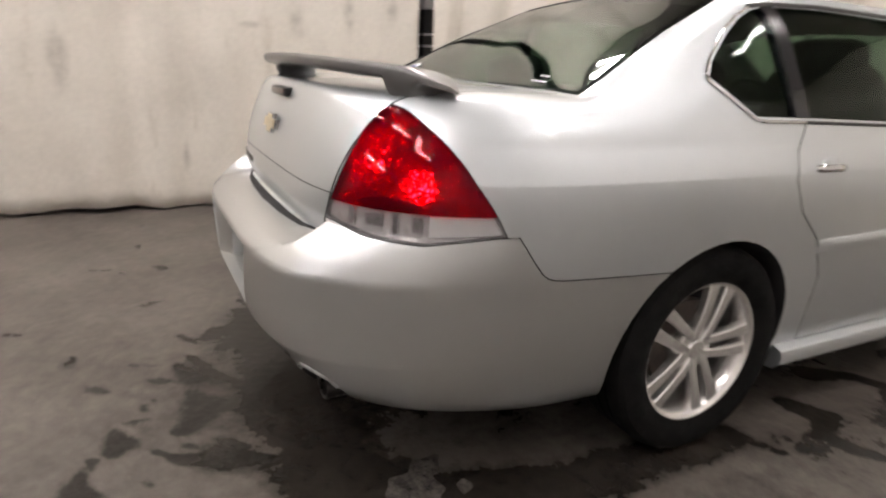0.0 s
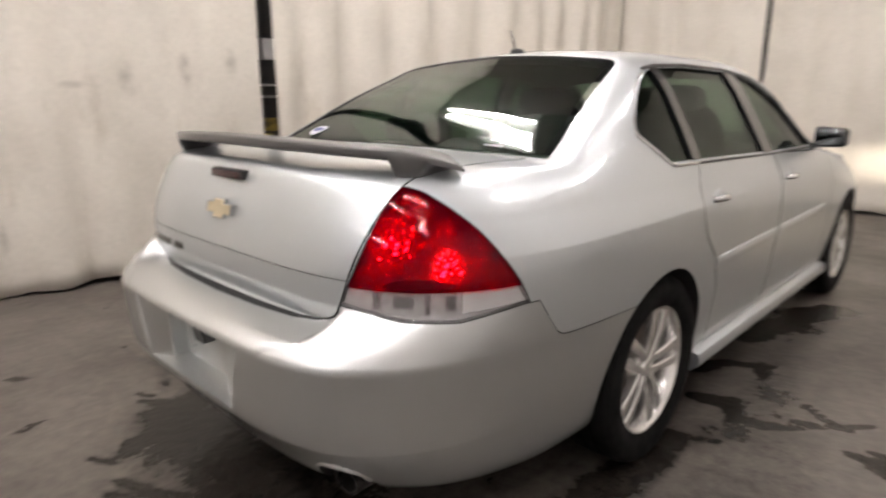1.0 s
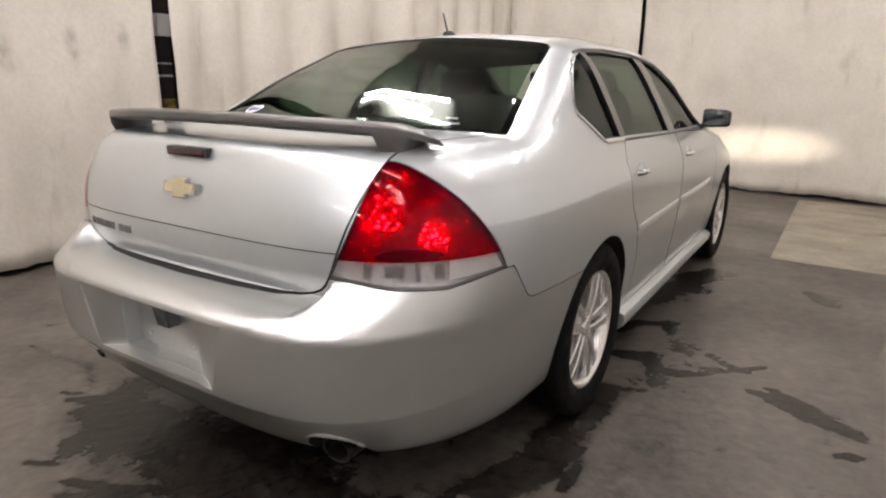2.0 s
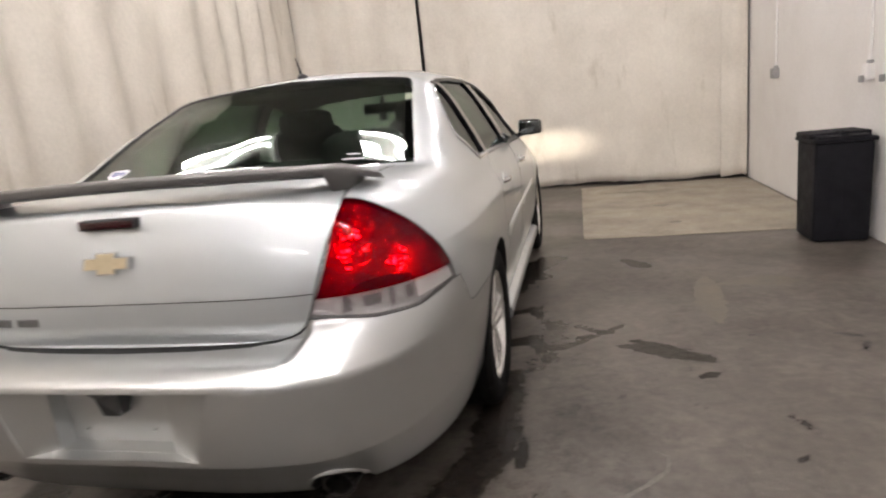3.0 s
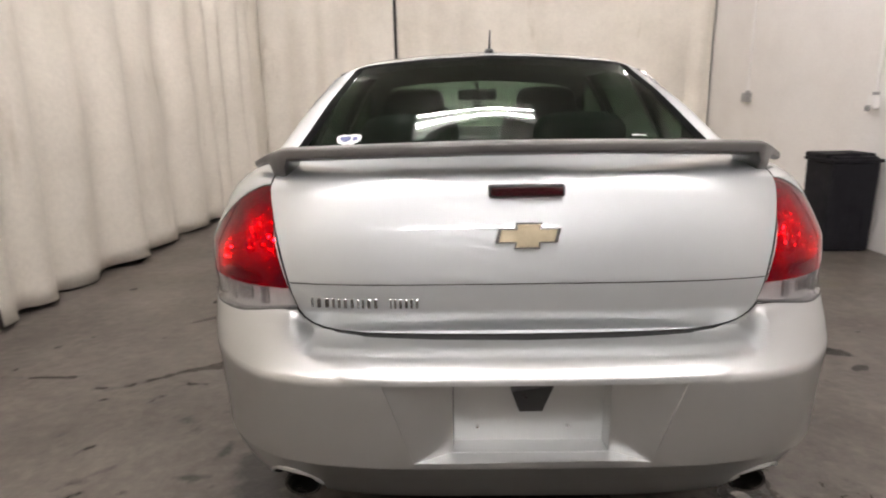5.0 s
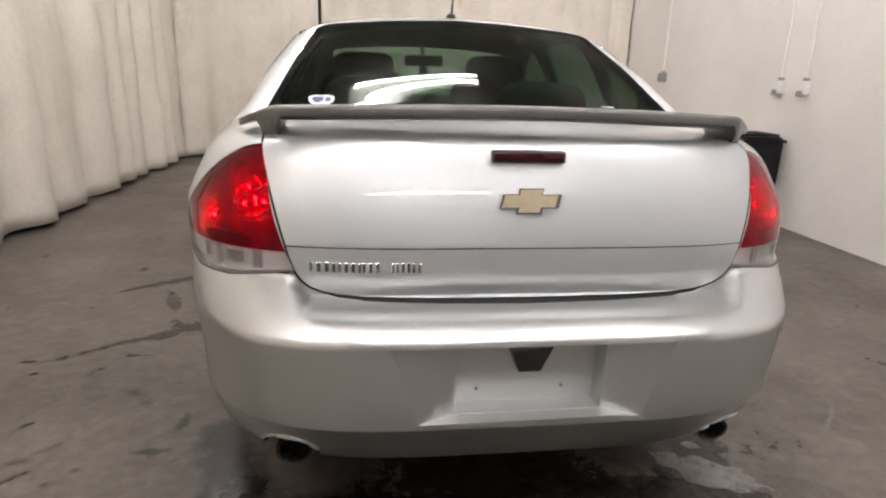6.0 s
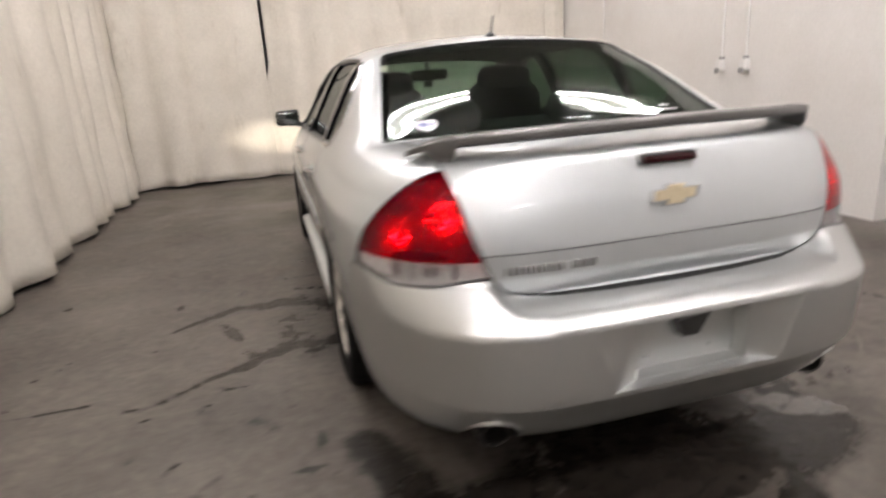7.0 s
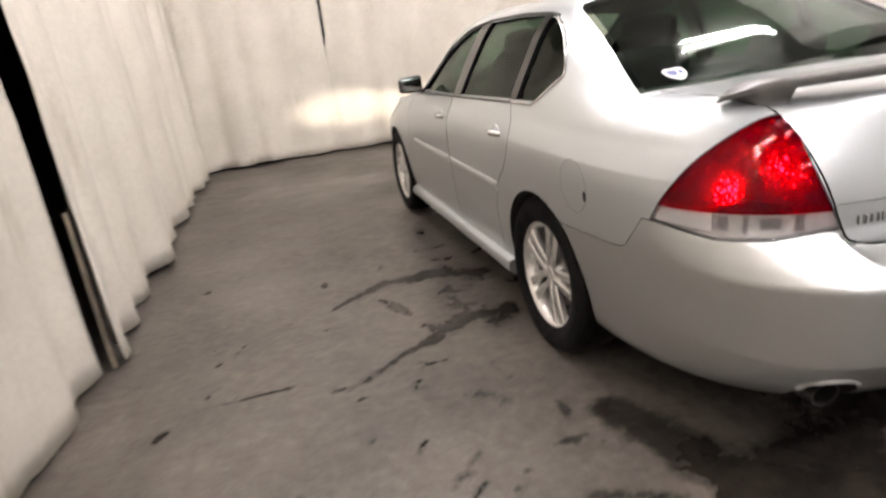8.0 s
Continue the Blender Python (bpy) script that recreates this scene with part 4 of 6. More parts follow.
bm = bmesh.new()
bmesh.ops.create_icosphere(bm, subdivisions=1, radius=0.0034)
prism_me = bpy.data.meshes.new("prism")
bm.to_mesh(prism_me)
bm.free()
prism_me.materials.append(DISH)
for s in (1, -1):
    ax = lamp_axes(s)
    seal = carve(seal_skin, ring_prism(grown(LAMP, 0.0032), grown(LAMP, -0.0016), ax, 0.05, 0.9), "INTERSECT")
    lamp = part_me("tail_lamp", finish(seal), car, "tail lamp with red lens and clear lower strip, lit")
    inner = grown(LAMP, -0.0022)
    part_me("red_lens", finish(carve(red_skin, prism(clip(inner, SPLIT + 0.001, True), ax, 0.05, 0.9), "INTERSECT")), lamp, "glowing red plastic lens")
    part_me("clear_lens", finish(carve(clear_skin, prism(clip(inner, SPLIT - 0.001, False), ax, 0.05, 0.9), "INTERSECT")), lamp, "clear reversing lens strip")
    for a0, a1, z0, z1 in ((0.585, 0.606, 0.800, 0.842), (0.640, 0.690, 0.806, 0.836), (0.716, 0.730, 0.792, 0.843), (0.765, 0.790, 0.800, 0.838)):
        bar = [(a0, z0), (a1, z0), (a1, z1), (a0, z1)]
        part_me("lamp_divider", finish(carve(insert_dark, prism(bar, ax, 0.05, 0.9), "INTERSECT")), lamp, "dark divider behind the clear strip")
    part_me("strip_reflector", finish(carve(insert_chrome, prism(clip(grown(LAMP, -0.004), SPLIT - 0.002, False), ax, 0.05, 0.9), "INTERSECT")), lamp, "bright reflector behind the clear strip")
    bar = [(0.805, 0.792), (0.955, 0.803), (0.935, 0.842), (0.805, 0.842)]
    part_me("side_reflector", finish(carve(insert_pale, prism(bar, ax, 0.05, 0.9), "INTERSECT")), lamp, "frosted white end of the clear strip")
    bar = [(0.600, 0.852), (0.760, 0.852), (0.800, 0.862), (0.735, 0.880), (0.640, 0.874)]
    part_me("lamp_divider", finish(carve(insert_dark, prism(smooth_poly(bar, 2), ax, 0.05, 0.9), "INTERSECT")), lamp, "dark divider behind the red lens")
    hme = carve(housing, prism(grown(LAMP, -0.006), ax, 0.05, 0.9), "INTERSECT", GAP)
    bulbs = []
    for (x, y, z), r, inward in (((0.664, 0.170, 0.957), 0.062, (-0.51, 0.78, -0.37)), ((0.775, 0.245, 0.903), 0.046, (-0.77, 0.59, -0.24))):
        bm = bmesh.new()
        bmesh.ops.create_icosphere(bm, subdivisions=4, radius=r)
        for v_ in bm.verts:
            v_.co *= 1 + 0.050 * noise.noise(v_.co * 300.0 + Vector((x, y, z)) * 9)
        bmesh.ops.transform(bm, matrix=Matrix.Translation((x * s, y, z)), verts=bm.verts)
        dish = bpy.data.meshes.new("dish")
        bm.to_mesh(dish)
        bm.free()
        hme = carve(hme, dish, "DIFFERENCE", DISH)
        bulbs.append(Vector((x * s, y, z)) + Vector((inward[0] * s, inward[1], inward[2])) * 0.5 * r)
    part_me("lamp_housing", finish(hme, 10), lamp, "bright faceted lamp housing with reflector dishes")
    # bright prisms round the large reflector and beside the small one
    rl = random.Random(31)
    axis = Vector((0.51 * s, -0.78, 0.37))
    side_v = axis.cross(Vector((0, 0, 1))).normalized()
    up_v = side_v.cross(axis).normalized()
    c0 = Vector((0.664 * s, 0.170, 0.957))
    bm = bmesh.new()
    loop_ = []
    for k in range(56):
        w_ = 2 * math.pi * k / 56
        r_, q_ = 0.0385 * rl.uniform(0.94, 1.12), rl.uniform(0.0014, 0.0058)
        out_v = side_v * math.cos(w_) + up_v * math.sin(w_)
        o_ = c0 - axis * 0.012 + out_v * r_
        loop_.append([bm.verts.new(o_ + out_v * q_ * math.cos(v_) + axis * q_ * math.sin(v_)) for v_ in (0.4, 1.5, 2.6, 3.8, 5.2)])
    for k in range(56):
        p, q = loop_[k], loop_[(k + 1) % 56]
        for m_ in range(5):
            bm.faces.new((p[m_], p[(m_ + 1) % 5], q[(m_ + 1) % 5], q[m_]))
    part("prism_ring", bm, DISH, lamp, "bright broken ring round the reflector", smooth=False)
    # small prisms scattered behind the red lens
    uv = GRID[:62] @ np.array([[ax[0][0] * s, ax[1][0] * s], [ax[0][1], ax[1][1]], [ax[0][2], ax[1][2]]])
    field = grown(LAMP, -0.016)
    inside = [(i_, j_) for i_ in range(62) for j_ in range(NV) if uv[i_, j_, 1] > SPLIT + 0.016 and in_poly(field, uv[i_, j_, 0], uv[i_, j_, 1])]
    rl.shuffle(inside)
    taken = []
    for i_, j_ in inside:
        p = Vector(GRID[i_, j_] - NRM[i_, j_] * 0.0115)
        if len(taken) < 46 and all((p - q).length > 0.019 for q in taken):
            taken.append(p)
            o = part_me("prism", prism_me, lamp)
            o.location = (p.x * s, p.y, p.z)
            o.rotation_euler = (rl.uniform(-0.5, 0.5), rl.uniform(-0.5, 0.5), rl.uniform(0, 3))
            o.scale = [rl.uniform(0.6, 1.25)] * 2 + [rl.uniform(0.8, 2.0)]
    for c in bulbs:
        bm = bmesh.new()
        sphere(bm, c, 0.0042, seg=10)
        part("bulb", bm, BULB, lamp, "lit bulb")

# wing
NS, NC = 144, 22
wing = bmesh.new()
rows_ = []
for i in range(NS + 1):
    u = -1 + 2 * i / NS
    x = 0.722 * u
    a = abs(u)
    end = max(0.0, (a - 0.86) / 0.14)
    yt = 0.080 + 0.20 * a ** 2.6 + 0.05 * end
    chord = 0.165 * (1 - 0.80 * end ** 1.4)
    zt = 1.190 - 0.026 * a ** 2 - 0.026 * end ** 1.3
    leg = min(1.0, max(0.0, (0.045 - abs(a - 0.878)) / 0.016))
    th = 0.017 * (1 - 0.85 * end) + 0.060 * leg * leg * (3 - 2 * leg)
    ring_ = []
    for k in range(NC):
        w = 2 * math.pi * k / NC
        c, sn = math.cos(w), math.sin(w)
        yy = yt + chord * (0.5 - 0.5 * c)
        zz = zt + (0.016 * (1 - 0.75 * end) if sn > 0 else th) * sn * abs(sn) ** -0.25 if abs(sn) > 1e-6 else zt
        zz += -0.018 * (0.5 - 0.5 * c) - (0.010 * (1 - (0.5 - 0.5 * c)) if sn < 0 else 0)
        ring_.append(wing.verts.new((x, yy, zz)))
    rows_.append(ring_)
for p, q in zip(rows_, rows_[1:]):
    for k in range(NC):
        wing.faces.new((p[k], p[(k + 1) % NC], q[(k + 1) % NC], q[k]))
wing.faces.new(rows_[0][::-1])
wing.faces.new(rows_[-1])
part("rear_wing", wing, WING, car, "dark grey raised wing across the trunk", angle=50)
# lid furniture
bm = bmesh.new()
box(bm, (-0.092, 0.083, 1.066), (0.092, 0.13, 1.094), 0.006)
hs = part("brake_light", bm, TRIMBLK, lid, "high brake light in a black frame")
bm = bmesh.new()
box(bm, (-0.086, 0.080, 1.070), (0.086, 0.10, 1.090), 0.004)
part("brake_lens", bm, DOTRED, hs, "dark red unlit lens")


def cross_poly(k):
    w, c, h, hc = 0.078 * k, 0.030 * k, 0.0165 * k, 0.031 * k
    return [(-w, -h), (-c, -h), (-c * 1.12, -hc), (c * 0.92, -hc), (c * 0.98, -h), (w * 0.90, -h), (w, h), (c, h), (c * 1.12, hc), (-c * 0.92, hc), (-c * 0.98, h), (-w * 0.90, h)]


def emblem(poly, y0, y1, m, name, parent, label):
    bm = bmesh.new()
    f = [bm.verts.new(m @ Vector((x, y0, z))) for x, z in poly]
    b = [bm.verts.new(m @ Vector((x * 1.04, y1, z * 1.04))) for x, z in poly]
    bm.faces.new(f)
    bm.faces.new(b[::-1])
    for k in range(len(f)):
        bm.faces.new((f[k], b[k], b[(k + 1) % len(f)], f[(k + 1) % len(f)]))
    return part(name, bm, m_em, parent, label, smooth=False)


em = Matrix.Translation((0.0, 0.060, 0.977)) @ Matrix.Rotation(radians(-9), 4, "X")
m_em = CHROME
rim_ = emblem(cross_poly(1.0), -0.008, 0.008, em, "emblem", lid, "gold cross-shaped emblem with bright rim")
m_em = GOLD
emblem(cross_poly(0.88), -0.0105, -0.004, em, "emblem_face", rim_, "gold textured face")
bx = -0.530
for wdt, gap in ((0.006, 0.010), (0.030, 0.008), (0.021, 0.008), (0.025, 0.008), (0.017, 0.008), (0.025, 0.030), (0.016, 0.007), (0.021, 0.006), (0.020, 0)):
    xc = bx + wdt / 2
    yy = rear_y(xc, 0.816)
    for side_x in ((xc - wdt / 2, xc - wdt * 0.16), (xc + wdt * 0.16, xc + wdt / 2)):
        bm = bmesh.new()
        box(bm, (side_x[0], yy - 0.0032, 0.804), (side_x[1], yy + 0.005, 0.828), 0.0010, 1)
        part("badge_bar", bm, BADGE, lid, "small chromed badge bar", smooth=False)
    bx += wdt + gap

# bumper furniture
emblem_poly = [(-0.050, 0.648), (0.050, 0.648), (0.046, 0.625), (0.027, 0.574), (-0.027, 0.574), (-0.046, 0.625)]
bm = bmesh.new()
f = [bm.verts.new((x, -0.066 if z > 0.63 else -0.046, z)) for x, z in emblem_poly]
b = [bm.verts.new((x * 1.06, 0.004, z)) for x, z in emblem_poly]
bm.faces.new(f)
bm.faces.new(b[::-1])
for k in range(6):
    bm.faces.new((f[k], b[k], b[(k + 1) % 6], f[(k + 1) % 6]))
part("plate_lamp_housing", bm, TRIMBLK, bumper, "black plate lamp housing", smooth=False)
for x in (-0.125, 0.095):
    for z in (0.638, 0.515):
        bm = bmesh.new()
        rod(bm, (x, -0.015, z), (x, 0.004, z), 0.0045, seg=10)
        part("screw", bm, CHROME if z < 0.6 else TRIMBLK, bumper)
for s in (1, -1):
    bm = bmesh.new()
    m = Matrix.Translation((0.582 * s, 0.062, 0.316)) @ Matrix.Rotation(radians(90), 4, "X") @ Matrix.Diagonal((1.25, 0.92, 1, 1))
    lathe(bm, [(0.033, -0.30), (0.038, -0.28), (0.039, -0.02), (0.041, 0.0), (0.039, 0.006), (0.034, 0.004), (0.033, -0.05), (0.030, -0.25)], m, 28)
    part("tail_pipe", bm, [PIPE], car, "dark oval steel tail pipe")
for s in (1, -1):
    pts = []
    for k in range(17):
        w_ = math.pi * (0.14 + 0.72 * k / 16)
        x_, z_ = 0.592 * s + 0.080 * math.cos(w_), 0.318 + 0.070 * math.sin(w_)
        pts.append((x_, rear_y(x_, z_) + 0.001, z_))
    bm = bmesh.new()
    tube_path(bm, pts, 0.006, 8)
    part("cutout_lip", bm, BUMPER, bumper, "rolled lip over the tail pipe cut-out")
bm = bmesh.new()
box(bm, (-0.56, 0.30, 0.22), (0.56, 0.90, 0.36), 0.05)
part("underbody", bm, GAP, car, "black underbody and silencer")
bm = bmesh.new()
box(bm, (-0.60, 1.0, 0.19), (0.60, 4.5, 0.30), 0.04)
part("floor_pan", bm, GAP, car, "black floor pan")

# wheels
WHEEL_R = 0.3495


def wheel_meshes():
    out = {}
    M = Matrix.Rotation(radians(90), 4, "Y")      # local z -> x, outer face towards +x

    def keep(name, bm, material, angle=35):
        o = part(name, bm, material, None, angle=angle)
        me = o.data
        bpy.data.objects.remove(o)
        out[name] = me

    bm = bmesh.new()
    prof = [(0.228, 0.085), (0.236, 0.098), (0.262, 0.110), (0.300, 0.114), (0.325, 0.106), (0.339, 0.092), (0.3455, 0.070)]
    prof = prof + [(0.3455, 0.047), (0.338, 0.045), (0.338, 0.039), (0.3455, 0.037), (0.3455, 0.004), (0.338, 0.002), (0.338, -0.004), (0.3455, -0.006)]
    prof = prof + [(0.3455, -0.07), (0.339, -0.092), (0.320, -0.108), (0.26, -0.110), (0.228, -0.09)]
    lathe(bm, prof, M, 72)
    keep("tyre", bm, RUBBER, 25)
    bm = bmesh.new()
    lathe(bm, [(0.218, -0.09), (0.208, -0.06), (0.205, 0.03), (0.214, 0.078), (0.226, 0.092), (0.2335, 0.096), (0.2345, 0.088), (0.228, 0.080), (0.232, -0.09), (0.218, -0.09)], M, 72)
    keep("rim", bm, ALLOY)
    # one double spoke
    bm = bmesh.new()
    for off in (-0.032, 0.032):
        prev = None
        rings_ = []
        for r, z, w, t in ((0.030, 0.074, 0.032, 0.032), (0.075, 0.081, 0.031, 0.030), (0.140, 0.085, 0.035, 0.028), (0.195, 0.086, 0.041, 0.026), (0.224, 0.085, 0.047, 0.022)):
            o2 = off * (0.62 + 0.55 * r / 0.22)
            pts = [(-w / 2, -t), (-w / 2, -0.004), (-w / 2 + 0.004, 0.0), (w / 2 - 0.004, 0.0), (w / 2, -0.004), (w / 2, -t)]
            rings_.append([bm.verts.new(M @ Vector((r, o2 + p[0], z + p[1]))) for p in pts])
        for a, b in zip(rings_, rings_[1:]):
            for k in range(6):
                bm.faces.new((a[k], a[(k + 1) % 6], b[(k + 1) % 6], b[k]))
        bm.faces.new(rings_[0])
        bm.faces.new(rings_[-1][::-1])
    keep("spoke", bm, ALLOY, 40)
    bm = bmesh.new()
    lathe(bm, [(0.004, 0.076), (0.030, 0.076), (0.034, 0.073), (0.036, 0.068), (0.070, 0.066), (0.076, 0.058), (0.078, 0.02), (0.004, 0.02)], M, 36)
    keep("hub", bm, ALLOY)
    bm = bmesh.new()
    rod(bm, M @ Vector((0.056, 0, 0.060)), M @ Vector((0.056, 0, 0.078)), 0.0095, 0.008, 6)
    keep("wheel_nut", bm, CHROME)
    bm = bmesh.new()
    lathe(bm, [(0.06, 0.03), (0.150, 0.022), (0.152, 0.0), (0.06, -0.002)], M, 48)
    keep("brake_disc", bm, BRAKE)
    bm = bmesh.new()
    lathe(bm, [(0.004, -0.02), (0.207, -0.02), (0.207, -0.03), (0.004, -0.03)], M, 40)
    keep("backing_plate", bm, GAP)
    return out


WM = wheel_meshes()
for s in (1, -1):
    for y, spin in ((1.205, 0.35), (4.011, 0.9)):
        w = new("wheel")
        w.parent = car
        w["label"] = "alloy wheel with five double spokes and black tyre"
        w.matrix_basis = Matrix.Translation((0.792 * s, y, WHEEL_R)) @ Matrix.Rotation(0 if s > 0 else math.pi, 4, "Z") @ Matrix.Diagonal((1, 1.013, 1.013, 1))
        for nm in ("tyre", "rim", "hub", "brake_disc", "backing_plate"):
            part_me(nm, WM[nm], w)
        for k in range(5):
            o = part_me("spoke", WM["spoke"], w)
            o.matrix_basis = Matrix.Rotation(spin + 2 * math.pi * k / 5, 4, "X")
            o = part_me("wheel_nut", WM["wheel_nut"], w)
            o.matrix_basis = Matrix.Rotation(spin + 2 * math.pi * (k + 0.5) / 5, 4, "X")

MIRG = mat("mirror_glass", (0.30, 0.32, 0.33), 0.04, 1.0)
# arches lips, handles, mouldings, sills, mirrors, window trim
for s in (1, -1):
    for d_ob, ds, rear in door_obs:
        if ds != s:
            continue
        y = 1.600 if rear else 2.555
        z = 0.938
        x = surf_x(y, z)
        bm = bmesh.new()
        sphere(bm, (0, 0, 0), 1.0, (0.008, 0.052, 0.036), 24)
        bmesh.ops.transform(bm, matrix=Matrix.Translation((s * (x - 0.002), y + 0.012, z - 0.002)), verts=bm.verts)
        cup = part("handle_cup", bm, SILVER, d_ob)
        bm = bmesh.new()
        tube_path(bm, [(s * (x + 0.004), y - 0.062, z - 0.004), (s * (x + 0.020), y - 0.050, z - 0.002), (s * (x + 0.030), y - 0.015, z), (s * (x + 0.030), y + 0.020, z), (s * (x + 0.020), y + 0.052, z - 0.002), (s * (x + 0.003), y + 0.066, z - 0.004)], 0.0125, 12, 0.55)
        part("door_handle", bm, CHROME, d_ob, "bright door handle")
        y0, y1 = (1.64, 2.415) if rear else (2.455, 3.30)
        bm = bmesh.new()
        n = 12
        ra = []
        for k in range(n + 1):
            yy = y0 + (y1 - y0) * k / n
            zz = 0.672 + 0.022 * (yy - 1.64) / 1.66
            xx = surf_x(yy, zz)
            tap = 0.3 if k in (0, n) else 1
            ra.append([bm.verts.new((s * (xx + dx * tap), yy, zz + dz)) for dx, dz in ((-0.006, -0.027), (0.008, -0.024), (0.0115, -0.004), (0.0115, 0.012), (0.007, 0.021), (-0.006, 0.024))])
        for a, b in zip(ra, ra[1:]):
            for k in range(6):
                bm.faces.new((a[k], a[(k + 1) % 6], b[(k + 1) % 6], b[k]))
        bm.faces.new(ra[0])
        bm.faces.new(ra[-1][::-1])
        part("side_moulding", bm, SILVER, d_ob)
    bm = bmesh.new()
    ra = []
    for k in range(25):
        yy = 1.60 + 2.02 * k / 24
        ra.append([bm.verts.new((s * x_, yy, z_)) for x_, z_ in ((0.80, 0.205), (0.878, 0.212), (0.903, 0.235), (0.908, 0.262), (0.900, 0.284), (0.870, 0.296), (0.80, 0.30))])
    for a, b in zip(ra, ra[1:]):
        for k in range(7):
            bm.faces.new((a[k], a[(k + 1) % 7], b[(k + 1) % 7], b[k]))
    bm.faces.new(ra[0])
    bm.faces.new(ra[-1][::-1])
    part("rocker_panel", bm, SILVER, car, "silver rocker panel below the doors")
    # mirror
    bm = bmesh.new()
    box(bm, (-0.084, -0.045, -0.062), (0.084, 0.065, 0.062), 0.034, 4)
    for v_ in bm.verts:
        k_ = (v_.co.y + 0.045) / 0.11
        v_.co.x *= 1 - 0.30 * k_ ** 2
        v_.co.z *= (1 - 0.35 * k_ ** 2) * (0.80 + 0.20 * (0.5 - 0.5 * s * v_.co.x / 0.10))
    bmesh.ops.transform(bm, matrix=Matrix.Translation((s * 0.942, 3.12, 1.103)), verts=bm.verts)
    mir = part("wing_mirror", bm, GLOSSBLK, car, "black door mirror")
    bm = bmesh.new()
    box(bm, (-0.066, -0.003, -0.044), (0.066, 0.003, 0.044), 0.0025, 2)
    for v_ in bm.verts:
        v_.co.z *= 0.80 + 0.20 * (0.5 - 0.5 * s * v_.co.x / 0.10)
    bmesh.ops.transform(bm, matrix=Matrix.Translation((s * 0.942, 3.0745, 1.103)) @ Matrix.Rotation(radians(-4 * s), 4, "Z"), verts=bm.verts)
    part("mirror_glass", bm, MIRG, mir, "mirror glass")
    bm = bmesh.new()
    tube_path(bm, [(s * 0.835, 3.16, 1.045), (s * 0.88, 3.14, 1.06), (s * 0.925, 3.13, 1.08)], 0.026, 10, 0.7)
    part("mirror_arm", bm, GLOSSBLK, mir)

    def trim(name, pts, r, material, lift=0.004):
        bm = bmesh.new()
        tube_path(bm, [(s * (surf_x(y_, z_) + lift), y_, z_) for y_, z_ in pts], r, 8, 0.6)
        part(name, bm, material, car)

    def dense(pts, k=6):
        out = []
        for a, b in zip(pts, pts[1:]):
            out += [(a[0] + (b[0] - a[0]) * j / k, a[1] + (b[1] - a[1]) * j / k) for j in range(k)]
        return out + [pts[-1]]

    trim("belt_seal", dense([(3.14, 1.046), (2.40, 1.052), (1.53, 1.070)]), 0.0055, TRIMBLK)
    trim("window_trim", dense([(1.525, 1.070), (1.315, 1.072), (1.285, 1.082), (1.130, 1.182), (1.128, 1.200), (1.155, 1.240), (1.205, 1.286), (1.267, 1.332), (1.34, 1.376), (1.42, 1.408)]), 0.0055, CHROME)
    trim("roof_seal", dense([(1.42, 1.410), (1.52, 1.424), (1.80, 1.437), (2.24, 1.435), (2.56, 1.400), (2.81, 1.312), (3.03, 1.180), (3.17, 1.050)]), 0.009, TRIMBLK)
    for pts, wd in ((dense([(1.520, 1.082), (1.518, 1.25), (1.516, 1.418)]), 0.034), (dense([(2.352, 1.060), (2.325, 1.22), (2.290, 1.425)]), 0.060)):
        bm = bmesh.new()
        ra = []
        for y_, z_ in pts:
            x_ = surf_x(y_, z_)
            ra.append([bm.verts.new((s * (x_ + dx), y_ + dy, z_)) for dx, dy in ((-0.03, -wd), (0.0035, -wd), (0.0035, wd), (-0.03, wd))])
        for a, b in zip(ra, ra[1:]):
            for k in range(4):
                bm.faces.new((a[k], a[(k + 1) % 4], b[(k + 1) % 4], b[k]))
        bm.faces.new(ra[0])
        bm.faces.new(ra[-1][::-1])
        part("pillar_cover", bm, GLOSSBLK, car, "black window pillar cover", smooth=False)
    # headlamps
    bm = bmesh.new()
    sphere(bm, (s * 0.655, 4.69, 0.70), 1.0, (0.16, 0.14, 0.075), 20)
    hl = part("headlamp", bm, CLEARLENS, car, "lit headlamp")
    bm = bmesh.new()
    sphere(bm, (s * 0.655, 4.72, 0.70), 0.035, seg=12)
    part("headlamp_bulb", bm, HEADGLOW, hl)
    spot = bpy.data.lights.new("headlamp_beam", "SPOT")
    spot.energy, spot.spot_size, spot.spot_blend, spot.color, spot.shadow_soft_size = HEAD, radians(19), 0.95, (1.0, 0.88, 0.72), 0.04
    lo = new("headlamp_beam", spot)
    lo.matrix_world = look((s * 0.655, 5.02, 0.70), (s * 0.74, 7.8, 0.60)) @ Matrix.Diagonal((2.3, 0.62, 1, 1))
    tagged(lo, "low beam of the headlamp on the curtain", "headlamp beam")

# fuel door catch, aerial
bm = bmesh.new()
sphere(bm, (-surf_x(0.755, 0.805) - 0.0005, 0.755, 0.805), 1.0, (0.004, 0.012, 0.020), 14)
part("fuel_catch", bm, TRIMBLK, fuel, "black dent at the filler edge")
bm = bmesh.new()
sphere(bm, (0, 1.515, 1.506), 1.0, (0.022, 0.045, 0.018), 18)
aer = part("aerial_base", bm, TRIMBLK, car, "black roof aerial")
bm = bmesh.new()
rod(bm, (0, 1.500, 1.514), (0, 1.462, 1.594), 0.0055, 0.0032, 10)
part("aerial_rod", bm, TRIMBLK, aer)

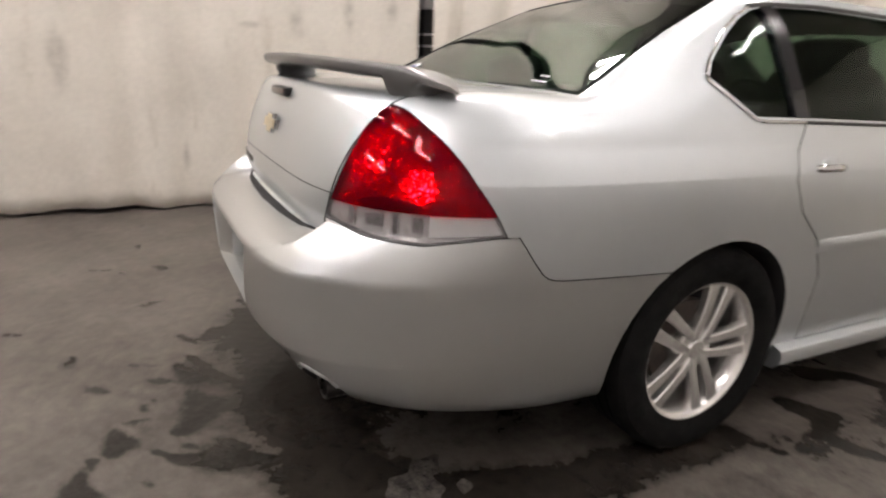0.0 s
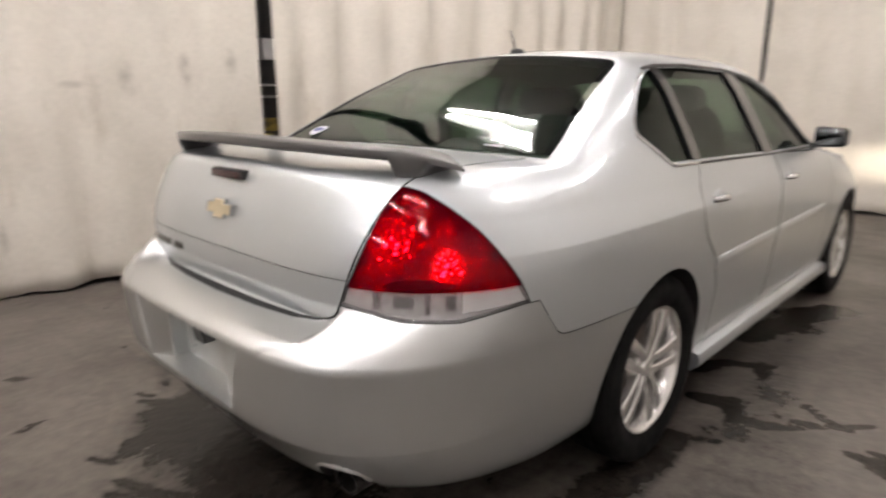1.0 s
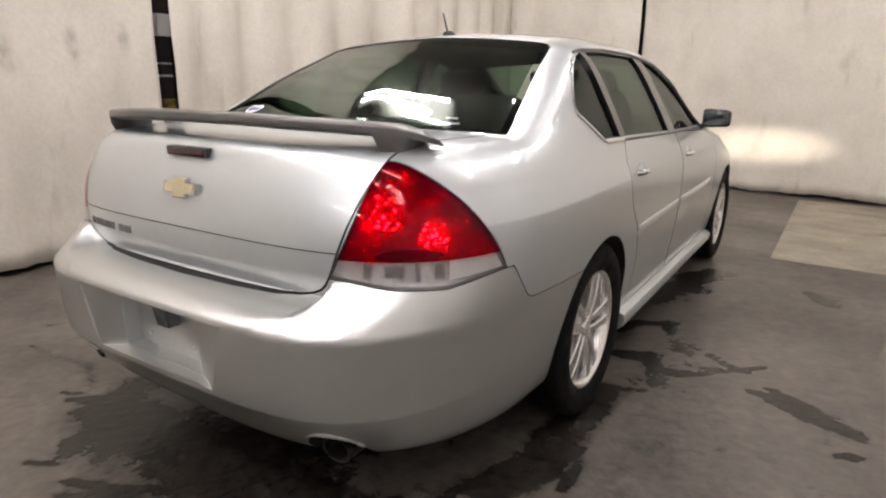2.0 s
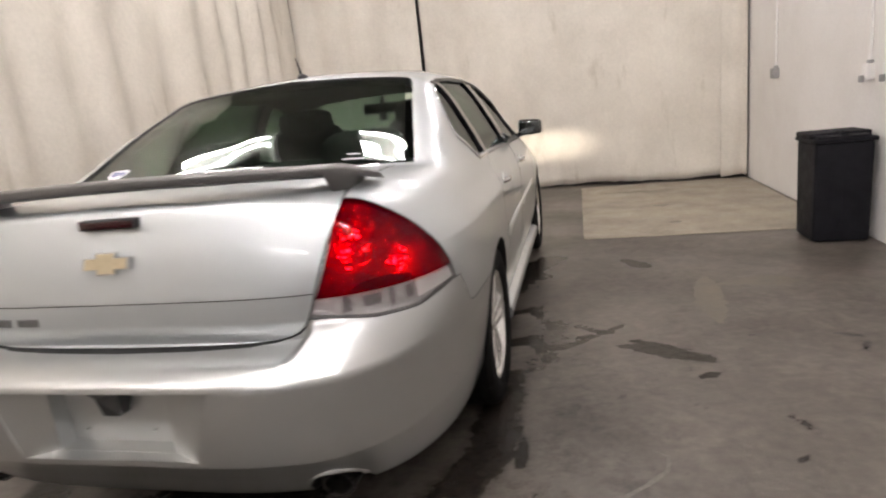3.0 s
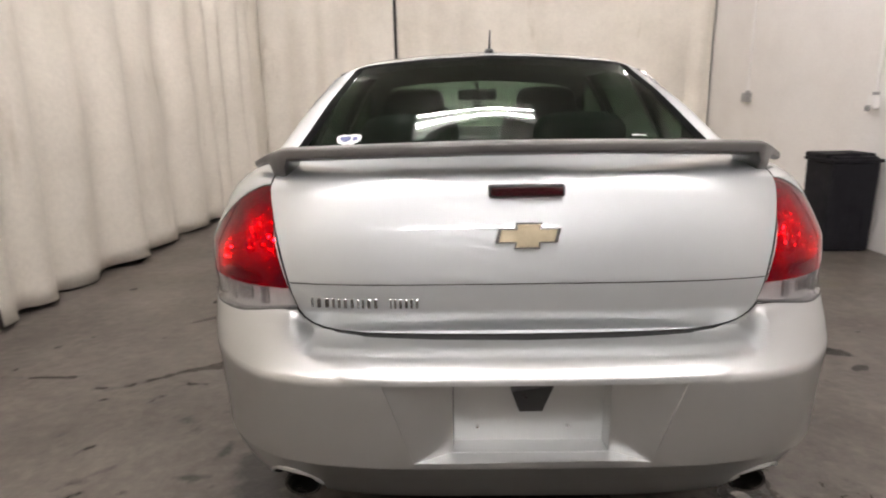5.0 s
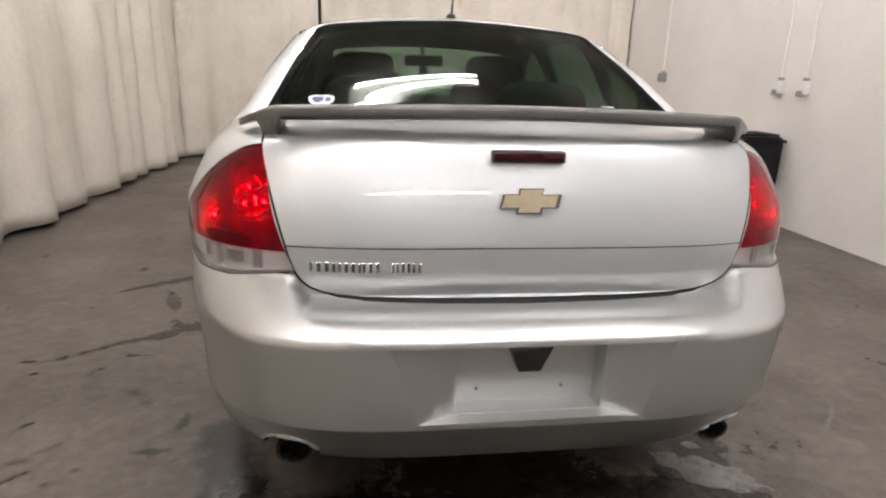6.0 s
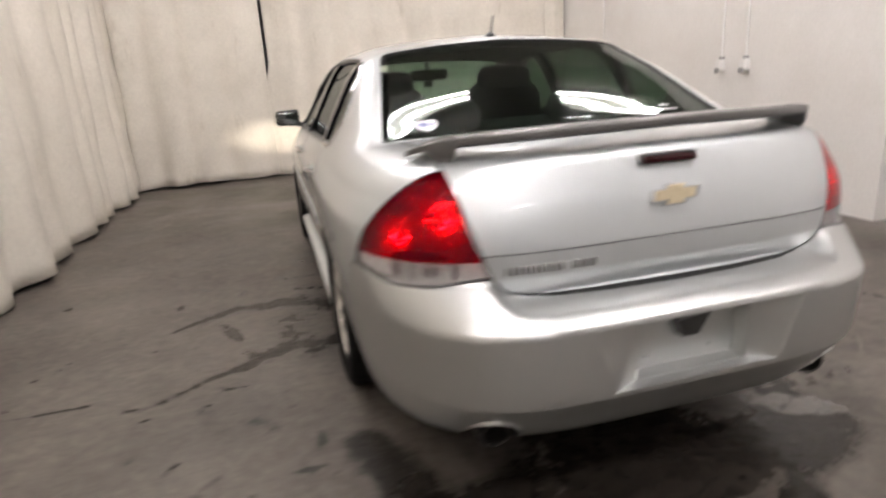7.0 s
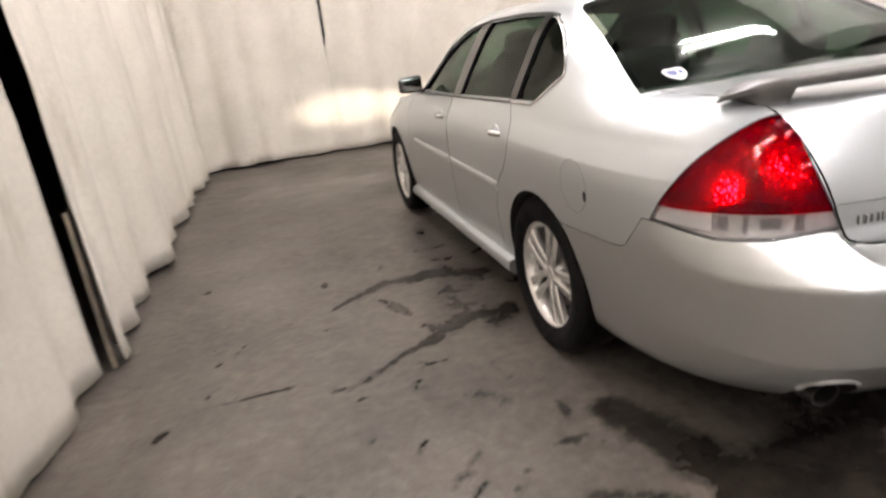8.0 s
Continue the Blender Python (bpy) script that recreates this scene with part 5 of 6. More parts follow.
# cabin
def cushion(name, c, size, parent, tilt=0.0, bevel=0.06, material=SEAT, label=""):
    """A stuffed block: rounded over all its faces when it is deep, a bevelled board when it is thin."""
    bm = bmesh.new()
    if min(size) > 0.08:
        sphere(bm, (0, 0, 0), 1.0, seg=32)
        for v_ in bm.verts:
            v_.co = Vector([math.copysign(abs(q) ** 0.55, q) * h / 2 for q, h in zip(v_.co, size)])
    else:
        box(bm, tuple(-v / 2 for v in size), tuple(v / 2 for v in size), bevel, 4)
    bmesh.ops.transform(bm, matrix=Matrix.Translation(c) @ Matrix.Rotation(radians(tilt), 4, "X"), verts=bm.verts)
    return part(name, bm, material, parent, label, angle=60)


for s in (1, -1):
    st_ = cushion("front_seat", (s * 0.38, 2.36, 0.98), (0.52, 0.18, 0.62), car, 12, 0.07, label="charcoal front seat with headrest")
    cushion("headrest", (s * 0.38, 2.30, 1.275), (0.34, 0.14, 0.19), st_, 8, 0.058)
    for o in (-0.05, 0.05):
        bm = bmesh.new()
        rod(bm, (s * 0.38 + o, 2.315, 1.14), (s * 0.38 + o, 2.30, 1.24), 0.006, seg=8)
        part("headrest_post", bm, CHROME, st_)
rs = cushion("rear_seat", (0, 1.28, 0.99), (1.28, 0.16, 0.28), car, 18, 0.06, label="charcoal rear bench seat")
for s in (1, -1):
    cushion("rear_headrest", (s * 0.36, 1.24, 1.135), (0.38, 0.14, 0.21), rs, 16, 0.062)
cushion("parcel_shelf", (0, 0.985, 1.075), (1.24, 0.44, 0.03), car, 0, 0.01, LINER, "dark grey parcel shelf")
cushion("dashboard", (0, 3.22, 0.97), (1.44, 0.42, 0.15), car, 0, 0.05, TRIMBLK, "black dashboard")
bm = bmesh.new()
m = Matrix.Translation((-0.38, 2.93, 1.02)) @ Matrix.Rotation(radians(-62), 4, "X")
for k in range(1):
    lathe(bm, [(0.185 + 0.014 * math.cos(a), 0.014 * math.sin(a)) for a in np.linspace(0, 2 * math.pi, 11)], m, 36)
part("steering_wheel", bm, TRIMBLK, car)
bm = bmesh.new()
box(bm, (-0.125, 2.66, 1.300), (0.125, 2.70, 1.370), 0.025, 3)
rv = part("inner_mirror", bm, SEAT, car, "black interior mirror")
bm = bmesh.new()
rod(bm, (0, 2.69, 1.35), (0, 2.74, 1.415), 0.014, seg=10)
box(bm, (-0.03, 2.69, 1.255), (0.03, 2.73, 1.305), 0.012)
part("mirror_stem", bm, TRIMBLK, rv)

# stickers on the rear window
gn = Vector((0, -0.43, 0.903))


def on_glass(x, t, lift):
    """Point on the rear window at x and slope distance t."""
    y = t
    i = int(np.argmin(np.abs(GRID[:, 94, 1] - y)))
    r = GRID[i, 71:]
    k = np.argsort(r[:, 0])
    return Vector((x, float(np.interp(abs(x), r[k, 0], r[k, 1])), float(np.interp(abs(x), r[k, 0], r[k, 2])))) + gn * lift


def sticker(poly, cx, cy, material, lift, name, parent, label=""):
    bm = bmesh.new()
    up = Vector((0, 0.903, 0.43))
    c = on_glass(cx, cy, lift)
    lean = Vector((1, 0, 0)) if abs(cx) < 0.1 else (on_glass(cx + 0.02, cy, lift) - on_glass(cx - 0.02, cy, lift)).normalized()
    f = [bm.verts.new(c + lean * a + up * b) for a, b in poly]
    g = [bm.verts.new(c + lean * a + up * b - gn * 0.0015) for a, b in poly]
    bm.faces.new(f)
    bm.faces.new(g[::-1])
    for k in range(len(f)):
        bm.faces.new((f[k], g[k], g[(k + 1) % len(f)], f[(k + 1) % len(f)]))
    return part(name, bm, material, parent, label, smooth=False)


shield = smooth_poly([(-0.045, 0.030), (-0.020, 0.042), (0.0, 0.036), (0.020, 0.042), (0.045, 0.030), (0.040, -0.012), (0.0, -0.046), (-0.040, -0.012)], 2)
st_w = sticker(shield, -0.535, 0.795, STICK_W, 0.001, "window_sticker", rear_glass, "white and blue shield-shaped sticker")
sticker([(a * 0.45 - 0.012, b * 0.45 + 0.006) for a, b in shield], -0.535, 0.795, STICK_B, 0.0025, "sticker_mark", st_w)
sticker([(0.014, -0.004), (0.030, -0.004), (0.030, 0.018), (0.014, 0.018)], -0.535, 0.795, STICK_B, 0.0025, "sticker_mark", st_w)
for dz in (0.0, 0.011):
    sticker([(-0.04 + dz, -0.003), (0.04 - dz * 2, -0.003), (0.04 - dz * 2, 0.003), (-0.04 + dz, 0.003)], 0.482, 0.775 + dz, STICK_W, 0.001, "window_label", rear_glass, "small white label")

# ---------------------------------------------------------------- things in the room
# bin by the wall
bin_ob = thing("waste_bin", "tall black plastic bin with hinged lid by the wall", "bin", at=(3.17, 3.90, 0.0))
bm = bmesh.new()
vs = box(bm, (-0.20, -0.20, 0.0), (0.20, 0.20, 0.76), 0.035, 3)
for v_ in bm.verts:
    k = 0.97 + 0.03 * v_.co.z / 0.76
    v_.co.x *= k
    v_.co.y *= k
part("bin_body", bm, BINP, bin_ob, "ribbed black plastic body")
bm = bmesh.new()
box(bm, (-0.213, -0.213, 0.752), (0.213, 0.213, 0.782), 0.012, 2)
part("bin_rim", bm, BINP, bin_ob)
bm = bmesh.new()
vs = box(bm, (-0.209, -0.11, 0.779), (0.209, 0.213, 0.822), 0.02, 3)
part("bin_lid", bm, BINP, bin_ob, "domed black lid")
bm = bmesh.new()
box(bm, (-0.17, -0.205, 0.779), (0.17, -0.105, 0.802), 0.012, 2)
part("bin_flap", bm, BINP, bin_ob)
for y in (-0.18, -0.09):
    bm = bmesh.new()
    box(bm, (-0.03, y, 0.797), (0.03, y + 0.035, 0.830), 0.01, 2)
    part("lid_hinge", bm, BINP, bin_ob)
for x in (-0.10, 0.0, 0.10):
    bm = bmesh.new()
    box(bm, (x - 0.012, -0.198, 0.12), (x + 0.012, -0.175, 0.70), 0.006, 2)
    part("bin_rib", bm, BINP, bin_ob)


def wall_box(y, z, w, h, material, label):
    ob = thing("outlet_box", label, "outlet box", "wall outlet boxes", at=(3.42, y, z))
    bm = bmesh.new()
    box(bm, (-0.055, -w / 2, -h / 2), (0.0, w / 2, h / 2), 0.006, 2)
    part("box", bm, material, ob)
    bm = bmesh.new()
    box(bm, (-0.061, -w / 2 + 0.01, -h / 2 + 0.01), (-0.050, w / 2 - 0.01, h / 2 - 0.01), 0.003, 2)
    part("cover", bm, material, ob)
    bm = bmesh.new()
    rod(bm, (-0.018, 0, h / 2 - 0.01), (-0.018, 0, CEIL - z), 0.0105, seg=10)
    part("conduit", bm, WHITEPL, ob, "thin white conduit up the wall")
    bm = bmesh.new()
    box(bm, (-0.036, -0.022, h / 2), (0.0, 0.022, h / 2 + 0.025), 0.004, 2)
    part("connector", bm, GREYBOX, ob)
    return ob


wall_box(6.22, 1.29, 0.14, 0.11, GREYBOX, "grey steel outlet box with conduit on the white wall")
b2 = wall_box(3.95, 1.235, 0.085, 0.115, WHITEPL, "white outlet box with conduit on the white wall")
copy_thing(b2, pose(3.42, 3.62, 1.235))
for y in (3.95, 3.62):
    ob = thing("wall_plug", "grey plug in the white wall outlet", "plug", "wall plugs", at=(3.362, y, 1.19))
    bm = bmesh.new()
    box(bm, (-0.03, -0.02, -0.03), (0.0, 0.02, 0.02), 0.008, 2)
    part("plug_body", bm, GREYBOX, ob)


# posts in the gaps of the curtains
def post(x, y, r, label):
    ob = thing("post", label, "post", "posts between the curtains", at=(x, y, 0))
    bm = bmesh.new()
    box(bm, (-r, -r, 0.0), (r, r, CEIL), 0.008, 2)
    part("post_shaft", bm, POSTBLK, ob)
    bm = bmesh.new()
    box(bm, (-r - 0.006, -r - 0.006, 0.46), (r + 0.006, r + 0.006, 1.15), 0.010, 2)
    part("guard_sleeve", bm, POSTYEL, ob, "worn yellow guard sleeve with black scuffs")
    for z0, z1 in ((0.585, 0.605), (0.80, 0.835), (1.02, 1.04)):
        bm = bmesh.new()
        box(bm, (-r - 0.009, -r - 0.009, z0), (r + 0.009, r + 0.009, z1), 0.006, 2)
        part("strap", bm, POSTBLK, ob, "black strap round the sleeve")
    for z0, z1 in ((1.318, 1.338), (1.415, 1.432)):
        bm = bmesh.new()
        box(bm, (-r - 0.003, -r - 0.003, z0), (r + 0.003, r + 0.003, z1), 0.006, 2)
        part("tape_band", bm, WHITEPL, ob, "narrow pale tape band")
    bm = bmesh.new()
    box(bm, (-r - 0.014, -r - 0.014, 1.63), (r + 0.014, r + 0.014, 1.80), 0.012, 2)
    part("clamp", bm, WHITEPL, ob, "white clamp")
    bm = bmesh.new()
    box(bm, (-r - 0.05, -r - 0.05, 0.0), (r + 0.05, r + 0.05, 0.012), 0.004, 1)
    part("base_plate", bm, POSTBLK, ob)
    return ob


p1 = post(-3.08, 2.06, 0.045, "black steel post with worn yellow guard sleeve in the curtain gap")
back_post = thing("post", "thin dark post behind the curtain gap", "post", "posts between the curtains", at=(-0.95, 8.12, 0))
bm = bmesh.new()
box(bm, (-0.03, -0.03, 0.0), (0.03, 0.03, CEIL), 0.006, 2)
part("post_shaft", bm, POSTBLK, back_post)
# batten along the edge of the far curtain
ob = thing("batten", "pale wooden batten at the curtain edge", "batten", at=(-2.895, 2.035, 0.0))
bm = bmesh.new()
box(bm, (-0.010, -0.014, 0.0), (0.010, 0.014, 0.82), 0.003, 1)
part("batten_board", bm, WOODW, ob)

# wet marks on the floor, with shade painted in under the car
rw = random.Random(5)
FX0, FX1, FY0, FY1, FSTEP = -3.4, 3.45, -2.2, 7.9, 0.03
fxs = np.arange(FX0, FX1 + 1e-6, FSTEP)
fys = np.arange(FY0, FY1 + 1e-6, FSTEP)
FXX, FYY = np.meshgrid(fxs, fys)
WET_SHADE = np.zeros_like(FXX)


def wet(points, strength=1.0, soft=1.0):
    """Darkening along points (x, y, half width), strongest in the middle: wet marks, and painted shade under the car.
    """
    global WET_SHADE
    for (x0, y0, w0), (x1, y1, w1) in zip(points, points[1:]):
        dx, dy = x1 - x0, y1 - y0
        L2 = dx * dx + dy * dy + 1e-9
        t = np.clip(((FXX - x0) * dx + (FYY - y0) * dy) / L2, 0, 1)
        d = np.hypot(FXX - x0 - t * dx, FYY - y0 - t * dy)
        w = (w0 + (w1 - w0) * t) * 1.22 * soft
        WET_SHADE = np.maximum(WET_SHADE, strength * np.clip(1 - d / w, 0, 1) ** 0.8)


# full-length band: damp, with the shade under the car put into the floor's colour
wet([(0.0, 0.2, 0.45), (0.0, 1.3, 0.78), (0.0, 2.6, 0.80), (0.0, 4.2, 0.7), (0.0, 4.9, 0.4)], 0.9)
# strip below the bumper: wet, and its shade painted in
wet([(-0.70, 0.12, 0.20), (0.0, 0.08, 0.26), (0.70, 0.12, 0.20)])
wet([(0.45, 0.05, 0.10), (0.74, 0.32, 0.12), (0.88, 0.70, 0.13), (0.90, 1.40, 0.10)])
# left rear corner: wet plus the body's shade in the same darkening
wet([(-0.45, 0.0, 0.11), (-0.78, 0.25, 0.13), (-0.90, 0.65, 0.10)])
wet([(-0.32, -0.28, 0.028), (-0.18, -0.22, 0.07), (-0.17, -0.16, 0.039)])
# weaker strip below the bumper, more of its shade painted with the wet
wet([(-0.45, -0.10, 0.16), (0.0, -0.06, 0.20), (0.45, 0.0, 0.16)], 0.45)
wet([(-0.07, -0.24, 0.042), (0.04, -0.21, 0.094), (0.15, -0.27, 0.061), (0.17, -0.31, 0.025)])
wet([(0.04, -0.21, 0.083), (0.07, -0.11, 0.051), (0.1, -0.04, 0.039)])
wet([(0.26, -0.37, 0.012), (0.33, -0.3, 0.036), (0.35, -0.21, 0.085), (0.39, -0.13, 0.072), (0.41, -0.08, 0.034)])
wet([(0.27, -0.18, 0.024), (0.33, -0.12, 0.028)])
wet([(0.1, -0.49, 0.035), (0.18, -0.48, 0.057), (0.24, -0.5, 0.018)])
wet([(-0.52, -0.15, 0.04), (-0.57, -0.07, 0.07), (-0.57, 0.01, 0.03)])
wet([(-0.22, -0.38, 0.016), (-0.2, -0.34, 0.029), (-0.2, -0.3, 0.013)])
wet([(0.04, -0.46, 0.011), (0.06, -0.42, 0.024), (0.06, -0.38, 0.011)])
wet([(-0.37, -0.43, 0.01), (-0.35, -0.38, 0.017), (-0.35, -0.34, 0.011)])
wet([(0.23, -0.55, 0.014), (0.31, -0.58, 0.03), (0.37, -0.59, 0.05)])
wet([(0.36, -0.58, 0.037), (0.41, -0.53, 0.024)])
wet([(-0.98, -0.41, 0.01), (-1.02, -0.34, 0.025), (-1.02, -0.27, 0.015)])
wet([(0.24, -0.31, 0.01), (0.25, -0.29, 0.024), (0.26, -0.26, 0.01)])
wet([(0.4, -0.41, 0.006), (0.4, -0.4, 0.015), (0.41, -0.39, 0.006)])
wet([(1.44, 1.75, 0.03), (1.56, 1.73, 0.075), (1.69, 1.66, 0.095), (1.80, 1.60, 0.065), (1.86, 1.56, 0.02)])
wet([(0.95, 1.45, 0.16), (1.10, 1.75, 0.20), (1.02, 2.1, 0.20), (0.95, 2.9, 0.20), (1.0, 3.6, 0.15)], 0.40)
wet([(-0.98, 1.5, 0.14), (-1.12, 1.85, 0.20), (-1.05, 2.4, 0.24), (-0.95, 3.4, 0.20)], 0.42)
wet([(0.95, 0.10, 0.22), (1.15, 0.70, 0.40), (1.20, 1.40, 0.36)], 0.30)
wet([(1.49, 1.83, 0.013), (1.56, 1.78, 0.032)])
wet([(1.2, 2.07, 0.015), (1.29, 1.98, 0.024), (1.36, 1.94, 0.023), (1.46, 2.05, 0.019)])
wet([(1.29, 1.92, 0.014), (1.41, 1.93, 0.018)])
wet([(0.84, 1.82, 0.067), (0.96, 1.86, 0.075), (1.04, 1.72, 0.044)])
wet([(1.02, 1.75, 0.044), (1.12, 1.75, 0.061), (1.24, 1.81, 0.022)])
wet([(0.97, 1.45, 0.023), (1.05, 1.5, 0.019)])
wet([(0.71, 2.13, 0.09), (0.79, 2.28, 0.059), (0.99, 2.38, 0.03)])
wet([(0.78, 2.72, 0.106), (0.87, 3.32, 0.188), (1.01, 3.58, 0.148)])
wet([(1.58, 3.43, 0.066), (1.68, 3.3, 0.108), (1.73, 3.24, 0.038)])
wet([(1.01, 0.66, 0.028), (1.0, 0.8, 0.026), (0.98, 0.93, 0.017)])
wet([(0.85, 0.56, 0.028), (0.93, 0.65, 0.034), (0.95, 0.77, 0.021)])
wet([(-0.61, -0.1, 0.036), (-0.59, -0.05, 0.066), (-0.58, 0.0, 0.043)])
wet([(-0.4, -0.24, 0.013), (-0.34, -0.21, 0.03), (-0.27, -0.18, 0.039), (-0.19, -0.15, 0.033)])
wet([(-1.64, 0.23, 0.016), (-1.42, 0.22, 0.024), (-1.3, 0.26, 0.023), (-1.17, 0.28, 0.027), (-0.95, 0.17, 0.031)], 0.68)
wet([(-1.56, 0.4, 0.016), (-1.48, 0.47, 0.022)], 0.68)
wet([(-1.77, 2.16, 0.025), (-1.6, 2.29, 0.066), (-1.41, 2.39, 0.096), (-1.13, 2.37, 0.151), (-0.86, 2.26, 0.147)], 0.68)
wet([(-1.51, 2.16, 0.025), (-1.44, 2.03, 0.071), (-1.4, 1.87, 0.033)], 0.68)
wet([(-1.89, 1.3, 0.016), (-1.8, 1.26, 0.031), (-1.72, 1.31, 0.048), (-1.63, 1.37, 0.029), (-1.51, 1.46, 0.036), (-1.37, 1.52, 0.065), (-1.24, 1.61, 0.087), (-1.07, 1.69, 0.102), (-0.92, 1.66, 0.122)], 0.68)
wet([(-1.36, 1.71, 0.021), (-1.3, 1.62, 0.049)], 0.68)
wet([(-0.12, -0.1, 0.042), (-0.19, -0.2, 0.058)])
wet([(-0.92, 0.06, 0.027), (-0.77, 0.16, 0.064), (-0.6, 0.14, 0.066)])
wet([(-0.88, 0.59, 0.057), (-0.82, 0.48, 0.053), (-0.74, 0.3, 0.024)])
wet([(-2.38, 1.41, 0.013), (-2.24, 1.4, 0.021), (-2.04, 1.4, 0.017)], 0.68)
wet([(-1.15, 0.36, 0.009), (-1.11, 0.37, 0.012)], 0.68)
for x, y, r_ in ((-2.04, 2.08, 0.03), (-1.84, 1.91, 0.018), (-1.53, 1.13, 0.022), (-1.18, 1.18, 0.02), (-1.17, 1.03, 0.026), (-1.08, 0.48, 0.016), (-1.04, 0.50, 0.014), (-1.14, 0.48, 0.013),
                 (-1.32, 0.47, 0.018), (-1.38, 0.41, 0.02), (-1.60, 0.76, 0.022), (-1.73, 1.28, 0.02), (-1.49, 1.27, 0.022), (-1.37, 1.31, 0.018)):
    wet([(x - r_, y - r_ * 0.2, r_ * 0.4), (x, y, r_ * 0.8), (x + r_, y + r_ * 0.3, r_ * 0.4)], 0.62)
wet([(-1.35, 1.00, 0.016), (-1.29, 0.95, 0.034), (-1.23, 0.89, 0.040), (-1.28, 0.86, 0.02)], 0.66)
wet([(-1.31, 1.02, 0.012), (-1.28, 0.95, 0.025)], 0.66)
wet([(-1.58, 0.50, 0.012), (-1.52, 0.54, 0.045), (-1.46, 0.62, 0.02)], 0.55)
for k in range(70):
    side_ = rw.choice((-1, -1, 0, 1))
    x = {-1: rw.uniform(-2.6, -0.95), 0: rw.uniform(-0.9, 0.9), 1: rw.uniform(0.95, 2.6)}[side_]
    y = rw.uniform(-1.0, 0.25) if side_ == 0 else rw.uniform(-0.6, 3.2)
    a = rw.uniform(0, 3.14)
    l_ = rw.uniform(0.015, 0.06)
    wet([(x - l_ * math.cos(a), y - l_ * math.sin(a), l_ * 0.4), (x, y, l_ * rw.uniform(0.4, 0.8)), (x + l_ * math.cos(a), y + l_ * math.sin(a), l_ * 0.3)], 0.85)
# the floor: a fine sheet where the camera looks, plain slabs round it
nx_, ny_ = len(fxs), len(fys)
fv = np.stack([FXX.ravel(), FYY.ravel(), np.zeros(FXX.size)], 1)
idx = np.arange(nx_ * ny_).reshape(ny_, nx_)
ff_ = np.stack([idx[:-1, :-1].ravel(), idx[:-1, 1:].ravel(), idx[1:, 1:].ravel(), idx[1:, :-1].ravel()], 1)
base = len(fv)
X0, X1, Y0, Y1 = float(fxs[0]), float(fxs[-1]), float(fys[0]), float(fys[-1])
extra = [(-4.4, -9.0), (6.0, -9.0), (6.0, 9.2), (-4.4, 9.2), (X0, Y0), (X1, Y0), (X1, Y1), (X0, Y1)]
fverts = [tuple(v) for v in fv] + [(x, y, 0.0) for x, y in extra]
ffaces = [tuple(int(k) for k in f) for f in ff_] + [(base, base + 1, base + 5, base + 4), (base + 1, base + 2, base + 6, base + 5), (base + 2, base + 3, base + 7, base + 6), (base + 3, base, base + 4, base + 7)]
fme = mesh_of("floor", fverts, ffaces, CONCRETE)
att = fme.attributes.new("wet_shade", "FLOAT", "POINT")
att.data.foreach_set("value", np.concatenate([WET_SHADE.ravel(), np.zeros(8)]).astype(np.float32))
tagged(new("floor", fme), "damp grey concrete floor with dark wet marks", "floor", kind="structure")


def flat_mark(points, label, material, z, name, cat):
    """A thin flat patch of paint or grime along points (x, y, half width)."""
    bm = bmesh.new()
    rows_l, rows_r = [], []
    pts = []
    for a, b in zip(points, points[1:]):
        pts += [tuple(a[i] + (b[i] - a[i]) * k / 8 for i in range(3)) for k in range(8)]
    pts.append(points[-1])
    for k, (x, y, w) in enumerate(pts):
        p, q = pts[max(0, k - 1)], pts[min(len(pts) - 1, k + 1)]
        d = Vector((q[0] - p[0], q[1] - p[1])).normalized()
        jig = 1 + 0.7 * noise.noise(Vector((x * 14, y * 14, 3.0)))
        end = min(1.0, 0.3 + 3.0 * min(k, len(pts) - 1 - k) / len(pts))
        rows_l.append(bm.verts.new((x - d.y * w * jig * end, y + d.x * w * jig * end, z)))
        rows_r.append(bm.verts.new((x + d.y * w * jig * end, y - d.x * w * jig * end, z)))
    for k in range(len(pts) - 1):
        bm.faces.new((rows_r[k], rows_r[k + 1], rows_l[k + 1], rows_l[k]))
    return tagged(part(name, bm, material, None, smooth=False), label, cat, "marks on the floor", "structure")


